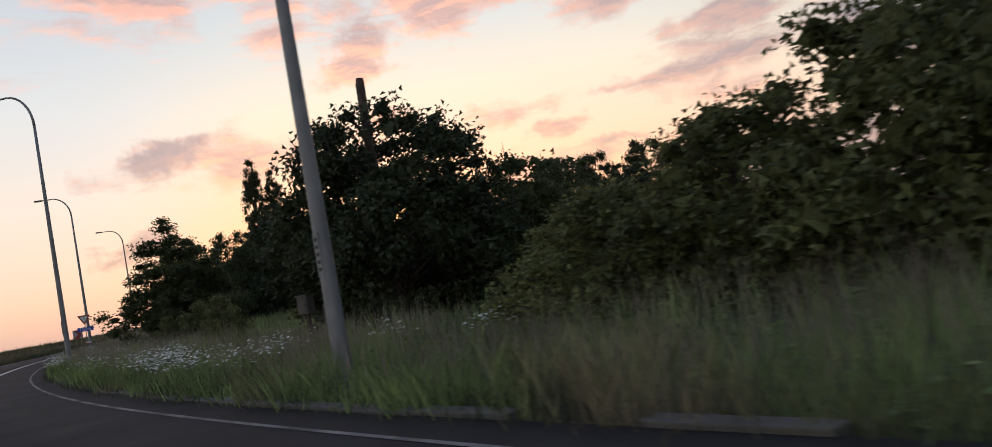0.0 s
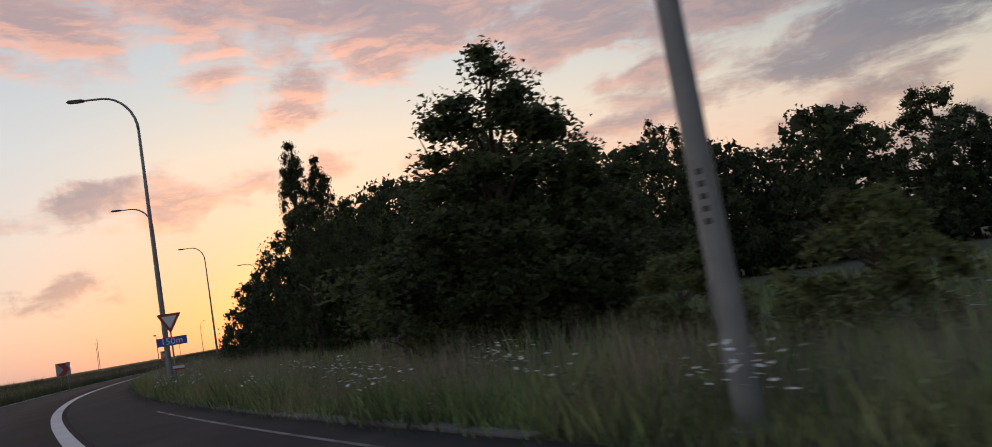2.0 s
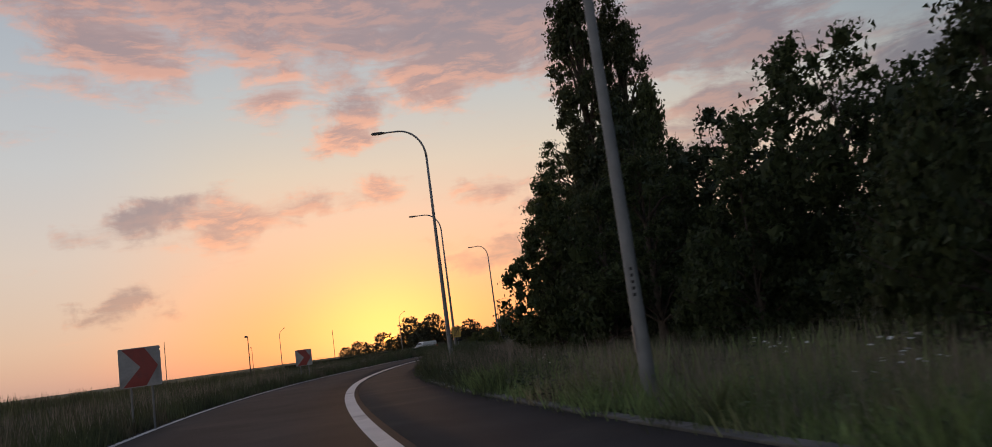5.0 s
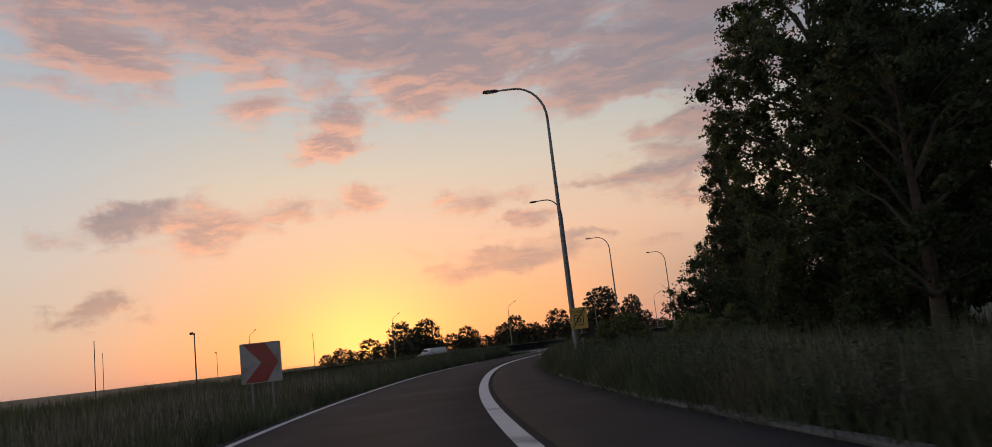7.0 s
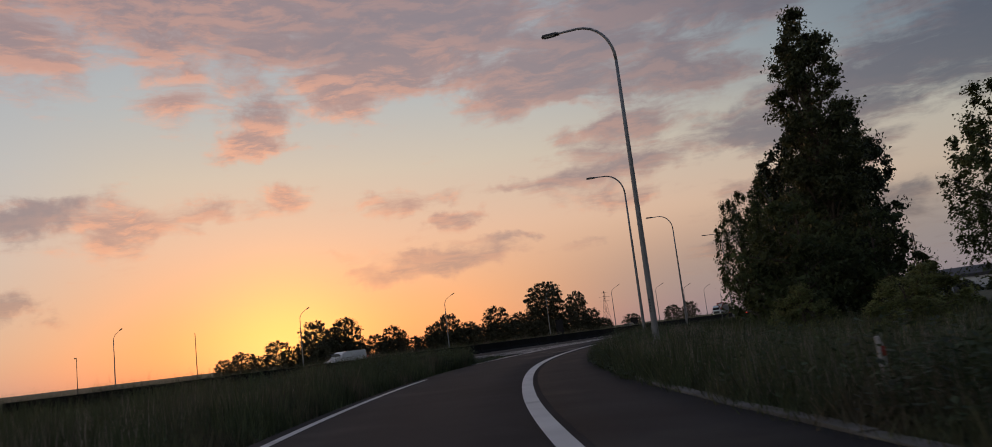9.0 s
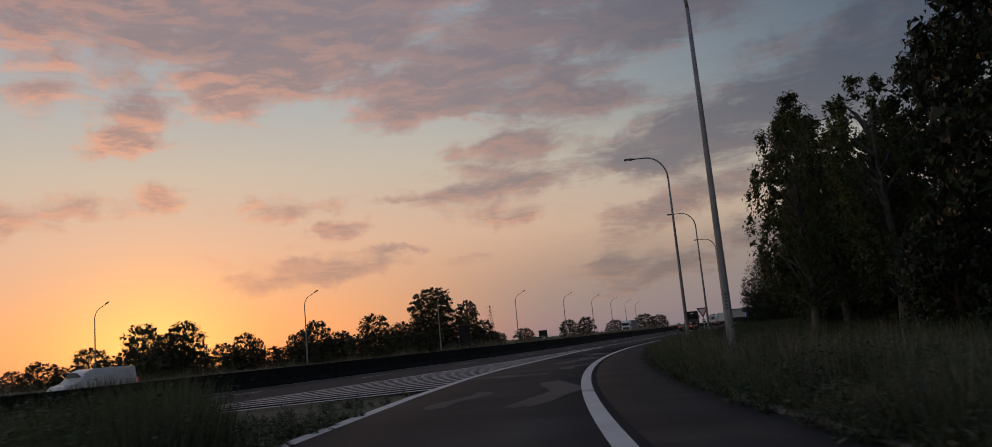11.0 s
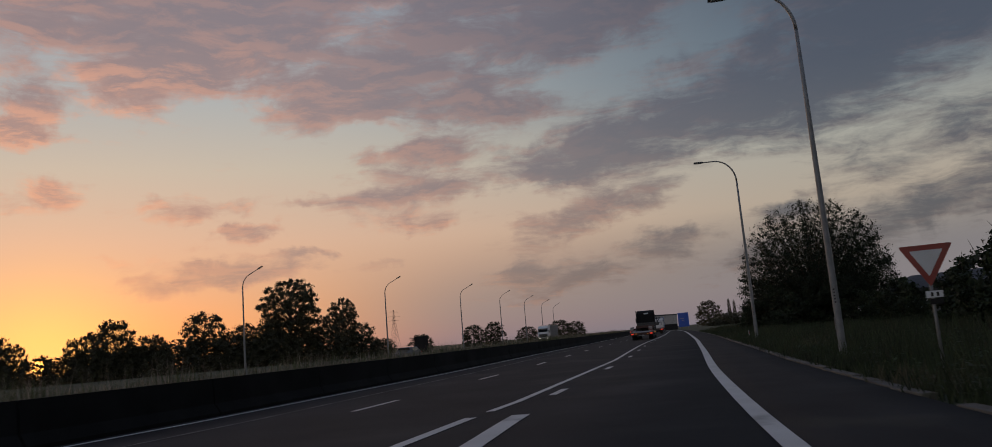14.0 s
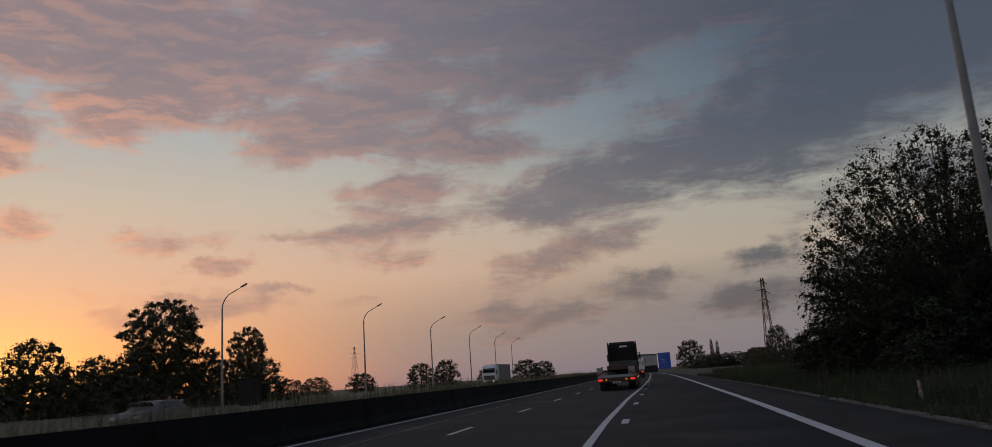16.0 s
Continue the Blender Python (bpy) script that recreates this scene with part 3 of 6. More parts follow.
ground()
s = np.arange(-62, 246, 1.5)
LINE_O = ([-62, 30, 70, 105, 140, 170, 210, 236, 246, 258, 265, 274, 287, 298, 309, 322, 345, 371, 410, 439, 469, 492, 523, 593, 893], [1.3, 1.4, 1.58, 1.67, 1.5, 1.2, 1.27, 1.25, 1.38, 1.52, 1.6, 1.88, 2.45, 3.03, 3.47, 4.15, 5.05, 6.05, 7.4, 8.2, 8.6, 8.2, 6.9, 4.9, -2.4])
LEFT_O = ([-62, 70, 110, 140, 175, 210, 246], [-3.92, -3.98, -3.94, -3.77, -3.54, -3.37, -3.3])
EDGE_O = ([-62, 30, 70, 105, 140, 165, 215, 245, 264, 281, 297, 312, 343, 371, 410, 439, 469, 492, 523, 593, 893], [4.4, 4.45, 4.55, 4.6, 4.35, 3.95, 3.65, 3.7, 4.1, 4.55, 5.2, 5.8, 7.3, 8.2, 9.3, 9.9, 10.1, 9.6, 8.2, 6.2, -1.1])
tagged(strip("slip_road", ramp_at(s, np.interp(s, *LEFT_O) - 0.42), ramp_at(s, np.interp(s, *LINE_O) + 0.3), 0.0, ASPHALT, 0.08), "curving dark asphalt slip road between grass verges", "road", kind="structure")
s = np.r_[np.arange(-62, 360, 1.5), np.arange(360, 900, 10.0)]
tagged(strip("slip_road_shoulder", ramp_at(s, np.interp(s, *LINE_O) + np.interp(s, [-62, 236, 260], [0.25, 0.25, 0.0])), ramp_at(s, np.interp(s, *EDGE_O)), -0.003, SHOULDER, 0.08), "darker asphalt shoulder of the slip road", "road", kind="structure")
a = np.r_[np.arange(-300, -80, 4.0), np.arange(-80, 160, 2.0), np.arange(160, 1500, 20.0)]
edge = np.interp(a, [-300, -100, -72, -67, -50, 0, 35, 150, 180, 200, 235, 300, 1500], [10.9, 10.9, 11.0, 15.0, 13.0, 13.0, 13.6, 13.2, 12.6, 11.5, 9.6, 8.8, 8.8])
bend_right = np.interp(a, [-72, -67, 0], [1.0, 0.0, 0.0]) + (a > 0)
right = np.where((a < 0)[:, None], road_at(a, edge, 0) + (np.interp(a, BEND_A, BEND_P) * bend_right)[:, None] * HW_R, road_at(a, edge))
tagged(strip("main_road", road_at(a, a * 0 - 0.1), right, -0.006 + lift(road_at(a, a * 0 + 5.0)), ASPHALT, 0.08, across=4), "dual carriageway of worn dark asphalt", "road", kind="structure")
tagged(strip("opposite_road", road_at(a, a * 0 - 24.0), road_at(a, a * 0 - 14.0), -0.006 + lift(road_at(a, a * 0 - 19.0)), ASPHALT, 0.08, across=4), "asphalt of the opposite carriageway", "road", kind="structure")


def paint(name, left, right, z=0.004, mat=LINE):
    return tagged(strip(name, left, right, z, mat, 0, 1), "worn white road paint", "road marking", kind="structure")


GORE_A, GORE_P = [-86, -72, -63, -57, -45, -36, -24, 0], [15.9, 12.7, 11.0, 10.2, 9.35, 8.75, 8.5, 8.5]
EDGE_A, EDGE_P = [-58, -47.5, -40, -30, -20, 60], [14.9, 13.85, 13.0, 12.45, 12.4, 12.4]
# slip road: outer edge line and the broad line beside the shoulder
s = np.arange(-62, 197, 1.0)
left_o = np.interp(s, *LEFT_O)
paint("edge_line", ramp_at(s, left_o - 0.1), ramp_at(s, left_o + 0.1))
s = np.r_[np.arange(-62, 360, 1.0), np.arange(360, 800, 10.0)]
w = np.interp(s, [-62, 200, 240, 300], [0.31, 0.31, 0.27, 0.27])
o = sum(np.interp(s + q, *LINE_O) for q in range(-9, 10, 3)) / 7
paint("broad_line", ramp_at(s, o - w / 2), ramp_at(s, o + w / 2), 0.005)
s = np.arange(-62, 60, 1.0)
paint("kerb_line", ramp_at(s, s * 0 + 3.70), ramp_at(s, s * 0 + 3.78), 0.004, FADED)
# nose of the slip road: two border lines with slanting bars between
al = np.arange(-84, -22, 1.0)
pr = np.interp(al, GORE_A, GORE_P)
paint("nose_line", road_at(al, pr - 0.22, 0), road_at(al, pr + 0.12, 0), 0.005)
NOSE_A, NOSE_P = [-100, -69, -50, -40, -30, -22], [10.4, 10.6, 10.1, 9.5, 8.7, 8.45]
al2 = np.arange(-98, -22, 1.5)
nose_p = np.interp(al2, NOSE_A, NOSE_P)
paint("nose_line", road_at(al2, nose_p - 0.12), road_at(al2, nose_p + 0.10), 0.005)
for k, a0 in enumerate(np.arange(-69, -27, 1.5)):
    q = np.linspace(0, 1, 6)
    lo = float(np.interp(a0 - 3, NOSE_A, NOSE_P)) + 0.1 + float(np.interp(a0 - 3, BEND_A, BEND_P))
    hi = float(np.interp(a0, GORE_A, GORE_P)) - 0.25
    if hi - lo < 0.3:
        continue
    along = a0 - (hi - lo) * 0.75 * (1 - q)
    across = lo + (hi - lo) * q
    paint("nose_bar", road_at(along, across, 0), road_at(along + 0.52, across, 0), 0.004)
al = np.arange(-22, 700, 2.0)
mid = np.interp(al, [40, 75, 200, 260], [8.51, 8.75, 9.2, 8.4])
paint("lane_line", road_at(al, mid - 0.09), road_at(al, mid + 0.09), 0.005)
al = np.r_[np.arange(-300, -80, 4.0), np.arange(-80, 700, 2.0)]
paint("edge_line", road_at(al, al * 0 + 0.42), road_at(al, al * 0 + 0.62), 0.004 + lift(road_at(al, al * 0 + 5.0)))
for a0 in np.arange(-192.5, 330, 10.8):
    al = np.array([a0, a0 + 1.4, a0 + 2.8])
    paint("lane_dash", road_at(al, al * 0 + 4.44), road_at(al, al * 0 + 4.60), 0.004 + lift(road_at(al, al * 0 + 5.0)))
for a0 in np.arange(-18.8, 300, 10.7):
    al = np.array([a0, a0 + 0.9, a0 + 1.8])
    paint("lane_dash", road_at(al, al * 0 + 8.95), road_at(al, al * 0 + 9.14))
al = np.arange(-62, 46, 2.0)
paint("old_line", road_at(al, al * 0 + 2.30), road_at(al, al * 0 + 2.40), 0.003, FADED)
# patches of paler asphalt in the joining lane


def patch(x, y, length, width, yaw, seed):
    rnd = random.Random(seed)
    bm = bmesh.new()
    n = 28
    vs = []
    for k in range(n):
        t = 2 * math.pi * k / n
        c, q = math.cos(t), math.sin(t)
        rr = (abs(c) ** 5 + abs(q) ** 5) ** (-1 / 5) * (1 + rnd.uniform(-0.08, 0.08))
        bend = 0.42 * width * math.sin(c * 3.6 + seed * 1.7)
        vs.append(bm.verts.new((width / 2 * q * rr + bend, length / 2 * c * rr, 0)))
    bm.faces.new(vs[::-1])
    ob = link_mesh("road_patch", bm, PATCH)
    ob.matrix_world = pose(x, y, 0.0025, 0, 0, yaw)
    tagged(ob, "irregular pale repair patch in the asphalt", "road patch", kind="structure")


for k, (sv, off, ln, wd, tw) in enumerate([(219.3, -1.85, 4.4, 0.55, -6), (219.8, 0.4, 8.2, 0.85, -3), (229.5, -2.0, 2.0, 1.9, 10), (233.6, 0.5, 4.0, 0.6, -10), (241, 0.1, 6, 1.0, -3), (249, 0.3, 5, 1.3, 3)]):
    p = ramp_at(sv, off)
    d = ramp_at(sv + 1, off) - p
    patch(p[0], p[1], ln, wd, math.degrees(math.atan2(-d[0], d[1])) + tw, k)

# kerbs: flat concrete blocks along the right edge


def kerb_block(length):
    return box((0.24, length - 0.02, 0.14), bevel=0.015)


kerb_bm = kerb_block(1.5)
kerb_me = bpy.data.meshes.new("kerb_block")
kerb_bm.to_mesh(kerb_me)
kerb_bm.free()
kerb_me.materials.append(KERB)
kerb = thing("kerb", pose(*ramp_at(120, 4.4), 0), "weathered concrete kerb blocks along the shoulder", "kerb", kind="structure")
inv = kerb.matrix_world.inverted()


def lay_kerb(p, q, rnd):
    d = q - p
    ob = new("kerb_block", kerb_me)
    ob.parent = kerb
    ob.matrix_basis = inv @ pose(p[0] + rnd.uniform(-0.02, 0.02), p[1], -0.035 + rnd.uniform(-0.012, 0.012), rnd.uniform(-1, 1), rnd.uniform(-1.5, 1.5), math.degrees(math.atan2(-d[0], d[1])) + rnd.uniform(-0.8, 0.8))


krnd = random.Random(5)
for sv in np.arange(-6, 420, 1.5):
    if krnd.random() < 0.93:
        o = float(np.interp(sv, *EDGE_O)) + 0.1
        lay_kerb(ramp_at(sv, o), ramp_at(sv + 0.5, o), krnd)

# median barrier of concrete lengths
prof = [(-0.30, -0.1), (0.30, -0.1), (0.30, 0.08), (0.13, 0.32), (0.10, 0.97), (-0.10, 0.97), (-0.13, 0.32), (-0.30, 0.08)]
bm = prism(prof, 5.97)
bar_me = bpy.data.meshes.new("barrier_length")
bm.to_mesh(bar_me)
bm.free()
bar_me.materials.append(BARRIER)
barrier = thing("median_barrier", pose(*road_at(0, 0), 0), "long dark concrete median barrier, backlit shade in its colour", "barrier", kind="structure")
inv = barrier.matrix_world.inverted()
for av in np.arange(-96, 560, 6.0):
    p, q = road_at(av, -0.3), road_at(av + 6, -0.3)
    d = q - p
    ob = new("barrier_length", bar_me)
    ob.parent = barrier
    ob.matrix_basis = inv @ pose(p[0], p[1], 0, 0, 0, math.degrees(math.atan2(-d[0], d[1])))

# ---------------------------------------------------------------- trees


def leaves(rng, centres, radii, count, size, flat=0.75):
    """Leaf blades on the outside of clumps: quads with random tilt."""
    pick = rng.integers(0, len(centres), count)
    # oversized leaves hidden inside the clumps, added to block light through the crown
    inner = rng.uniform(0, 1, count) < 0.13
    d = rng.normal(size=(count, 3))
    d /= np.linalg.norm(d, axis=1)[:, None]
    r = radii[pick] * rng.uniform(0.25, 1.12, count) ** 0.6
    r = np.where(inner, r * 0.25, r)
    loose = rng.uniform(0, 1, count) < 0.14
    r = np.where(loose & ~inner, r * 1.25, r)
    c = centres[pick] + d * r[:, None] * np.array([1, 1, flat])
    u = rng.normal(size=(count, 3))
    u /= np.linalg.norm(u, axis=1)[:, None]
    w = np.cross(u, rng.normal(size=(count, 3)))
    w /= np.linalg.norm(w, axis=1)[:, None]
    sz = (size * rng.uniform(0.6, 1.4, count) * np.where(inner, 2.4, 1.0))[:, None]
    V = np.stack([c - u * sz, c + u * sz, c + w * sz * 1.1], 1).reshape(-1, 3)
    F = np.arange(count * 3).reshape(-1, 3)
    return V, F


def leaf_object(name, V, F, mat, parent):
    ob = fast_mesh(name, V, F, mat)
    ob.parent = parent
    return ob


def tree(name, label, category, seed, h, r, crown_from, shape, leaf, leaf_size, count, clumps, clump_r, bark=BARK, trunk_r=None, group="", droop=0.0, limbs=16, stems=1, light=0.0, fan=0):
    """A tree at the origin. shape: how wide the crown is at a share of its height."""
    rng = np.random.default_rng(seed)
    root = thing(name, Matrix(), label, category, group)
    k = rng.uniform(0, 1, clumps * 8)
    k = k[rng.uniform(0, 1, clumps * 8) < np.array([0.04 + 0.96 * shape(v) ** 1.6 for v in k])][:clumps]
    k = np.r_[k, np.linspace(0.75, 1, clumps - len(k))]
    ang = rng.uniform(0, 2 * math.pi, clumps)
    wide = np.array([shape(v) for v in k]) * r
    lean = 0.12 * r * np.sin(k * 3 + seed)
    rad = wide * np.sqrt(rng.uniform(0.15 + 0.5 * light, 1.0, clumps))
    lob = 1 + 0.12 * np.sin(ang * 3 + seed) + 0.08 * np.sin(ang * 5 + 2 * seed)
    C = np.stack([np.cos(ang) * rad * lob + lean, np.sin(ang) * rad * lob, crown_from + (h - crown_from) * k], -1)
    R = clump_r * rng.uniform(0.55, 1.25, clumps)
    C[:, 2] = np.minimum(C[:, 2], h - R * 0.5)
    if fan:
        # clumps strung along boughs that rise and spread from the foot like a vase
        per = clumps // fan
        tilt = np.arccos(rng.uniform(0.30, 1.0, fan))
        turn = rng.uniform(0, 2 * math.pi, fan)
        reach = ((np.sin(tilt) / r) ** 2.5 + (np.cos(tilt) / h) ** 2.5) ** (-1 / 2.5) * rng.uniform(0.95, 1.0, fan)
        f = np.concatenate([np.sort(rng.uniform(0.12, 1.0, per)) ** 0.5 for _ in range(fan)])
        tilt, turn, reach = (np.repeat(v, per) for v in (tilt, turn, reach))
        rise = f * reach
        bow = tilt * (0.7 + 0.3 * f)
        C = np.stack([np.cos(turn) * np.sin(bow) * rise, np.sin(turn) * np.sin(bow) * rise, np.cos(bow) * rise], -1)
        C[:, 2] = np.maximum(C[:, 2], crown_from)
        clumps = len(C)
        R = clump_r * rng.uniform(0.6, 1.2, clumps) * (0.6 + 1.1 * f)
    bm = bmesh.new()
    tr = trunk_r or h * 0.018 + 0.05
    for st in range(stems):
        lean_a = 2 * math.pi * st / max(stems, 1) + seed
        out = 0.0 if stems == 1 else r * 0.45
        top = h * 0.82
        zs = [-0.3, 0.0, h * 0.12, h * 0.3, h * 0.55, top]
        pts = [(math.cos(lean_a) * out * (z / top) ** 1.2 if z > 0 else 0, math.sin(lean_a) * out * (z / top) ** 1.2 if z > 0 else 0, z) for z in zs]
        pts = [(x + rng.normal() * 0.05 * tr * 4, y + rng.normal() * 0.05 * tr * 4, z) for x, y, z in pts]
        f = 1.0 if stems == 1 else 0.55
        tube(pts, [tr * 1.5 * f, tr * 1.15 * f, tr * 0.95 * f, tr * 0.75 * f, tr * 0.45 * f, tr * 0.12 * f], 8, bm)
    part("trunk", bm, bark, root, smooth=True)
    bm = bmesh.new()
    bearing = rng.choice(clumps, min(limbs, clumps), replace=False)
    for i in bearing:
        c = C[i]
        z0 = max(crown_from * 0.7, c[2] - (0.25 + 0.3 * rng.random()) * h * 0.5)
        z0 = min(max(z0, h * 0.08), h * 0.78) if stems == 1 else 0.0
        mid = np.array([c[0] * 0.45, c[1] * 0.45, z0 + (c[2] - z0) * 0.6])
        tube([(0, 0, z0), tuple(mid), tuple(c)], [tr * 0.35, tr * 0.22, tr * 0.06], 5, bm, cap=False)
    for i in bearing[:14]:
        c = C[i]
        d = np.array([c[0], c[1], (c[2] - crown_from) * 0.9 + 0.3])
        d = d / (np.linalg.norm(d) + 1e-6)
        tube([tuple(c), tuple(c + d * R[i]), tuple(c + d * R[i] * 1.4)], [0.025, 0.016, 0.006], 3, bm, cap=False)
    tagged(part("branch", bm, bark, root, smooth=True), kind="stuff")
    V, F = leaves(rng, C, R, count, leaf_size)
    if droop:
        V[:, 2] -= droop * np.repeat(rng.uniform(0, 1, count), 3) ** 2 * np.hypot(V[:, 0], V[:, 1]) / r
    leaf_object("crown", V, F, LEAF[leaf], root)
    return root


def round_crown(v):
    return math.sqrt(max(0.0, 1 - (2 * v - 0.85) ** 2 / 1.4)) * (1.0 if v < 0.8 else 0.9)


def bushy(v):
    return 0.97 * max(0.02, 1 - v ** 1.7) ** 0.6


def standard(v):
    return dome(v) * min(1.0, 0.62 + 1.3 * v)


def dome(v):
    return math.sqrt(max(0.03, 1 - v ** 2.8)) * (0.9 + 0.1 * min(1.0, v * 4))


def ash_crown(v):
    return min(1.0, 0.42 + 1.1 * v) * math.sqrt(max(0.04, 1 - max(0.0, (v - 0.5) / 0.5) ** 2.2))


def column(v):
    return min(1.0, 0.55 + 1.6 * v) * (1.0 if v < 0.66 else max(0.2, 1.0 - 0.85 * ((v - 0.66) / 0.34) ** 2))


def cone(v):
    return max(0.07, (1.0 - v ** 1.1) ** 0.95) * min(1.0, 0.6 + 1.8 * v)


PROTO = {}


def kinds():
    P = PROTO
    P["oak"] = tree("tree", "dense dark broadleaf tree in the roadside belt", "tree", 3, 10, 4.2, 0.8, round_crown, "oak", 0.122, 12500, 290, 0.82, group="trees of the belt")
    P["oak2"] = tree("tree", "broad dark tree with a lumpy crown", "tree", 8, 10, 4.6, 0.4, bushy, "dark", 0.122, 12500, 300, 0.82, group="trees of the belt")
    P["airy"] = tree("tree", "airy tree with light showing through its crown", "tree", 12, 11, 3.6, 1.8, round_crown, "oak", 0.095, 13000, 120, 0.62, group="trees of the belt", light=0.2, limbs=30)
    P["maple"] = tree("tree", "large-leaved tree with upright leafy shoots", "tree", 21, 8.6, 4.0, 0.3, cone, "fresh", 0.076, 36000, 230, 0.58, limbs=40, light=0.1)
    P["sapling"] = tree("tree", "young tree with upright leafy shoots in the belt", "tree", 22, 8.6, 4.0, 0.3, cone, "fresh", 0.12, 13000, 200, 0.62, limbs=30, light=0.1, group="trees of the belt")
    P["bush"] = tree("bush", "thick green bush in the long grass", "bush", 31, 3.0, 1.9, 0.1, bushy, "olive", 0.07, 7000, 60, 0.42, group="bushes")
    P["hedge"] = tree("bush", "tall dense dark bush with ragged shoots", "bush", 36, 6.8, 4.0, 0.2, bushy, "oak", 0.122, 7800, 180, 0.74, group="bushes", limbs=30)
    P["blossom"] = tree("bush", "bush covered in pale blossom", "bush", 41, 2.8, 1.6, 0.2, bushy, "blossom", 0.05, 6000, 46, 0.38, group="bushes")
    P["poplar"] = tree("poplar", "tall narrow dark poplar", "tree", 51, 24, 2.6, 1.2, column, "poplar", 0.135, 27000, 290, 0.95, group="poplars", limbs=36)
    P["birch"] = tree("birch", "slender birch with drooping fine twigs", "tree", 61, 12, 3.0, 2.2, round_crown, "oak", 0.08, 14000, 130, 0.5, BARK_PALE, group="birches", droop=2.2, limbs=40, light=0.2)
    P["willow"] = tree("willow", "rounded willow with many fine upright branches", "tree", 71, 13.5, 8.4, 0.6, round_crown, "shaded", 0.058, 180000, 13500, 0.3, group="willows", stems=9, limbs=420, fan=1500)
    P["great_bush"] = tree("tree", "large spreading dense tree standing in the meadow grass", "tree", 38, 7.6, 4.0, 0.3, standard, "dark", 0.09, 36000, 260, 0.75, limbs=60, trunk_r=0.2)
    P["thicket"] = tree("bush", "dense leafy olive-green thicket with loose shoots", "bush", 44, 4.0, 2.7, 0.05, bushy, "olive", 0.072, 18000, 150, 0.55, group="bushes", limbs=30)
    # late trees and scrub take the darkened leaf, their shade in its colour
    P["shaded"] = tree("tree", "tall dense nearly black tree beside the road", "tree", 91, 14, 4.2, 1.2, round_crown, "shaded", 0.145, 13500, 170, 0.9, group="trees before the main road", limbs=30)
    P["scrub"] = tree("bush", "dense dark scrub under the tall trees", "bush", 96, 5.2, 3.2, 0.15, bushy, "shaded", 0.135, 6200, 110, 0.7, group="bushes", limbs=20)
    P["ash"] = tree("tree", "tall spreading tree with an open crown over the verge", "tree", 15, 19, 5.6, 2.2, round_crown, "oak", 0.105, 38000, 420, 0.8, group="trees of the belt", light=0.1, limbs=70)
    P["oak_back"] = tree("tree", "dark broadleaf tree in the row across the meadow", "tree", 4, 10, 4.2, 0.8, round_crown, "oak", 0.17, 6400, 320, 0.78, group="trees of the belt")
    P["oak2_back"] = tree("tree", "broad dark tree in the row across the meadow", "tree", 9, 10, 4.6, 0.4, bushy, "dark", 0.17, 6400, 330, 0.78, group="trees of the belt")
    P["hedge_back"] = tree("bush", "dark bush under the trees across the meadow", "bush", 37, 6.8, 4.0, 0.2, bushy, "oak", 0.14, 6000, 180, 0.74, group="bushes", limbs=30)
    P["far"] = tree("tree", "distant dark round tree", "tree", 81, 11, 5.6, 0.1, dome, "far", 0.26, 4000, 420, 0.8, group="distant trees", limbs=24)
    P["far_round"] = tree("tree", "distant dark round tree", "tree", 82, 11, 5.6, 0.1, dome, "far", 0.17, 8500, 420, 0.8, group="distant trees", limbs=24)
    P["far_tall"] = tree("tree", "distant tall tree with an open lumpy crown", "tree", 86, 19, 6.6, 3.0, ash_crown, "far", 0.17, 22000, 420, 0.85, group="distant trees", limbs=60)


kinds()
USED = set()


def plant(key, x, y, h, wide=1.0, spin=0.0, z=-0.06, label=""):
    """Stand a tree of that kind at x, y: h metres high, its width times wide."""
    base = PROTO[key]
    top = {"oak": 10, "oak2": 10, "oak_back": 10, "ash": 19, "oak2_back": 10, "hedge_back": 6.8, "airy": 11, "maple": 8.6, "sapling": 8.6, "far_round": 11, "bush": 3.0, "hedge": 6.8, "blossom": 2.8, "poplar": 24, "birch": 12, "willow": 13.5, "shaded": 14, "great_bush": 7.6, "thicket": 4.0, "scrub": 5.2, "far": 11, "far_tall": 19}[key]
    k = h / top
    m = pose(x, y, z, 0, 0, spin) @ Matrix.Diagonal((k * wide, k * wide, k, 1))
    if key in USED:
        ob = copy_thing(base, m @ Matrix.Diagonal([1 / v for v in base.scale] + [1]))
    else:
        USED.add(key)
        base.matrix_basis = m
        ob = base
    if label:
        ob["label"] = label
    return ob


def grove(*trees):
    """Plant trees given as kind, x, y, height, width, turn."""
    for key, x, y, h, wide, spin in trees:
        plant(key, x, y, h, wide, spin)


# the start of the slip road
grove(("great_bush", -0.4, 28.6, 7.1, 1.08, 20), ("hedge", 3.6, 30.3, 5.0, 1.0, 20), ("bush", -2.6, 30.6, 2.6, 1.2, 60), ("thicket", 5.6, 18.8, 2.5, 1.25, 140), ("thicket", 7.8, 18.0, 3.5, 1.15, 40), ("thicket", 10.2, 16.6, 4.5, 1.05, 250), ("thicket", 12.8, 13.6, 5.6, 1.0, 100), ("hedge", 5.5, 24.0, 2.3, 1.3, 200))
grove(("oak", 6.8, 49.0, 6.4, 1.25, 0), ("oak2", 12.5, 66.0, 6.8, 1.2, 40), ("bush", -9.0, 35.05, 2.1, 0.74, 0), ("bush", -4.4, 59.9, 2.8, 0.7, 40), ("bush", -13.6, 43.3, 2.15, 1.1, 220), ("bush", -16.2, 45.0, 1.7, 1.1, 60))
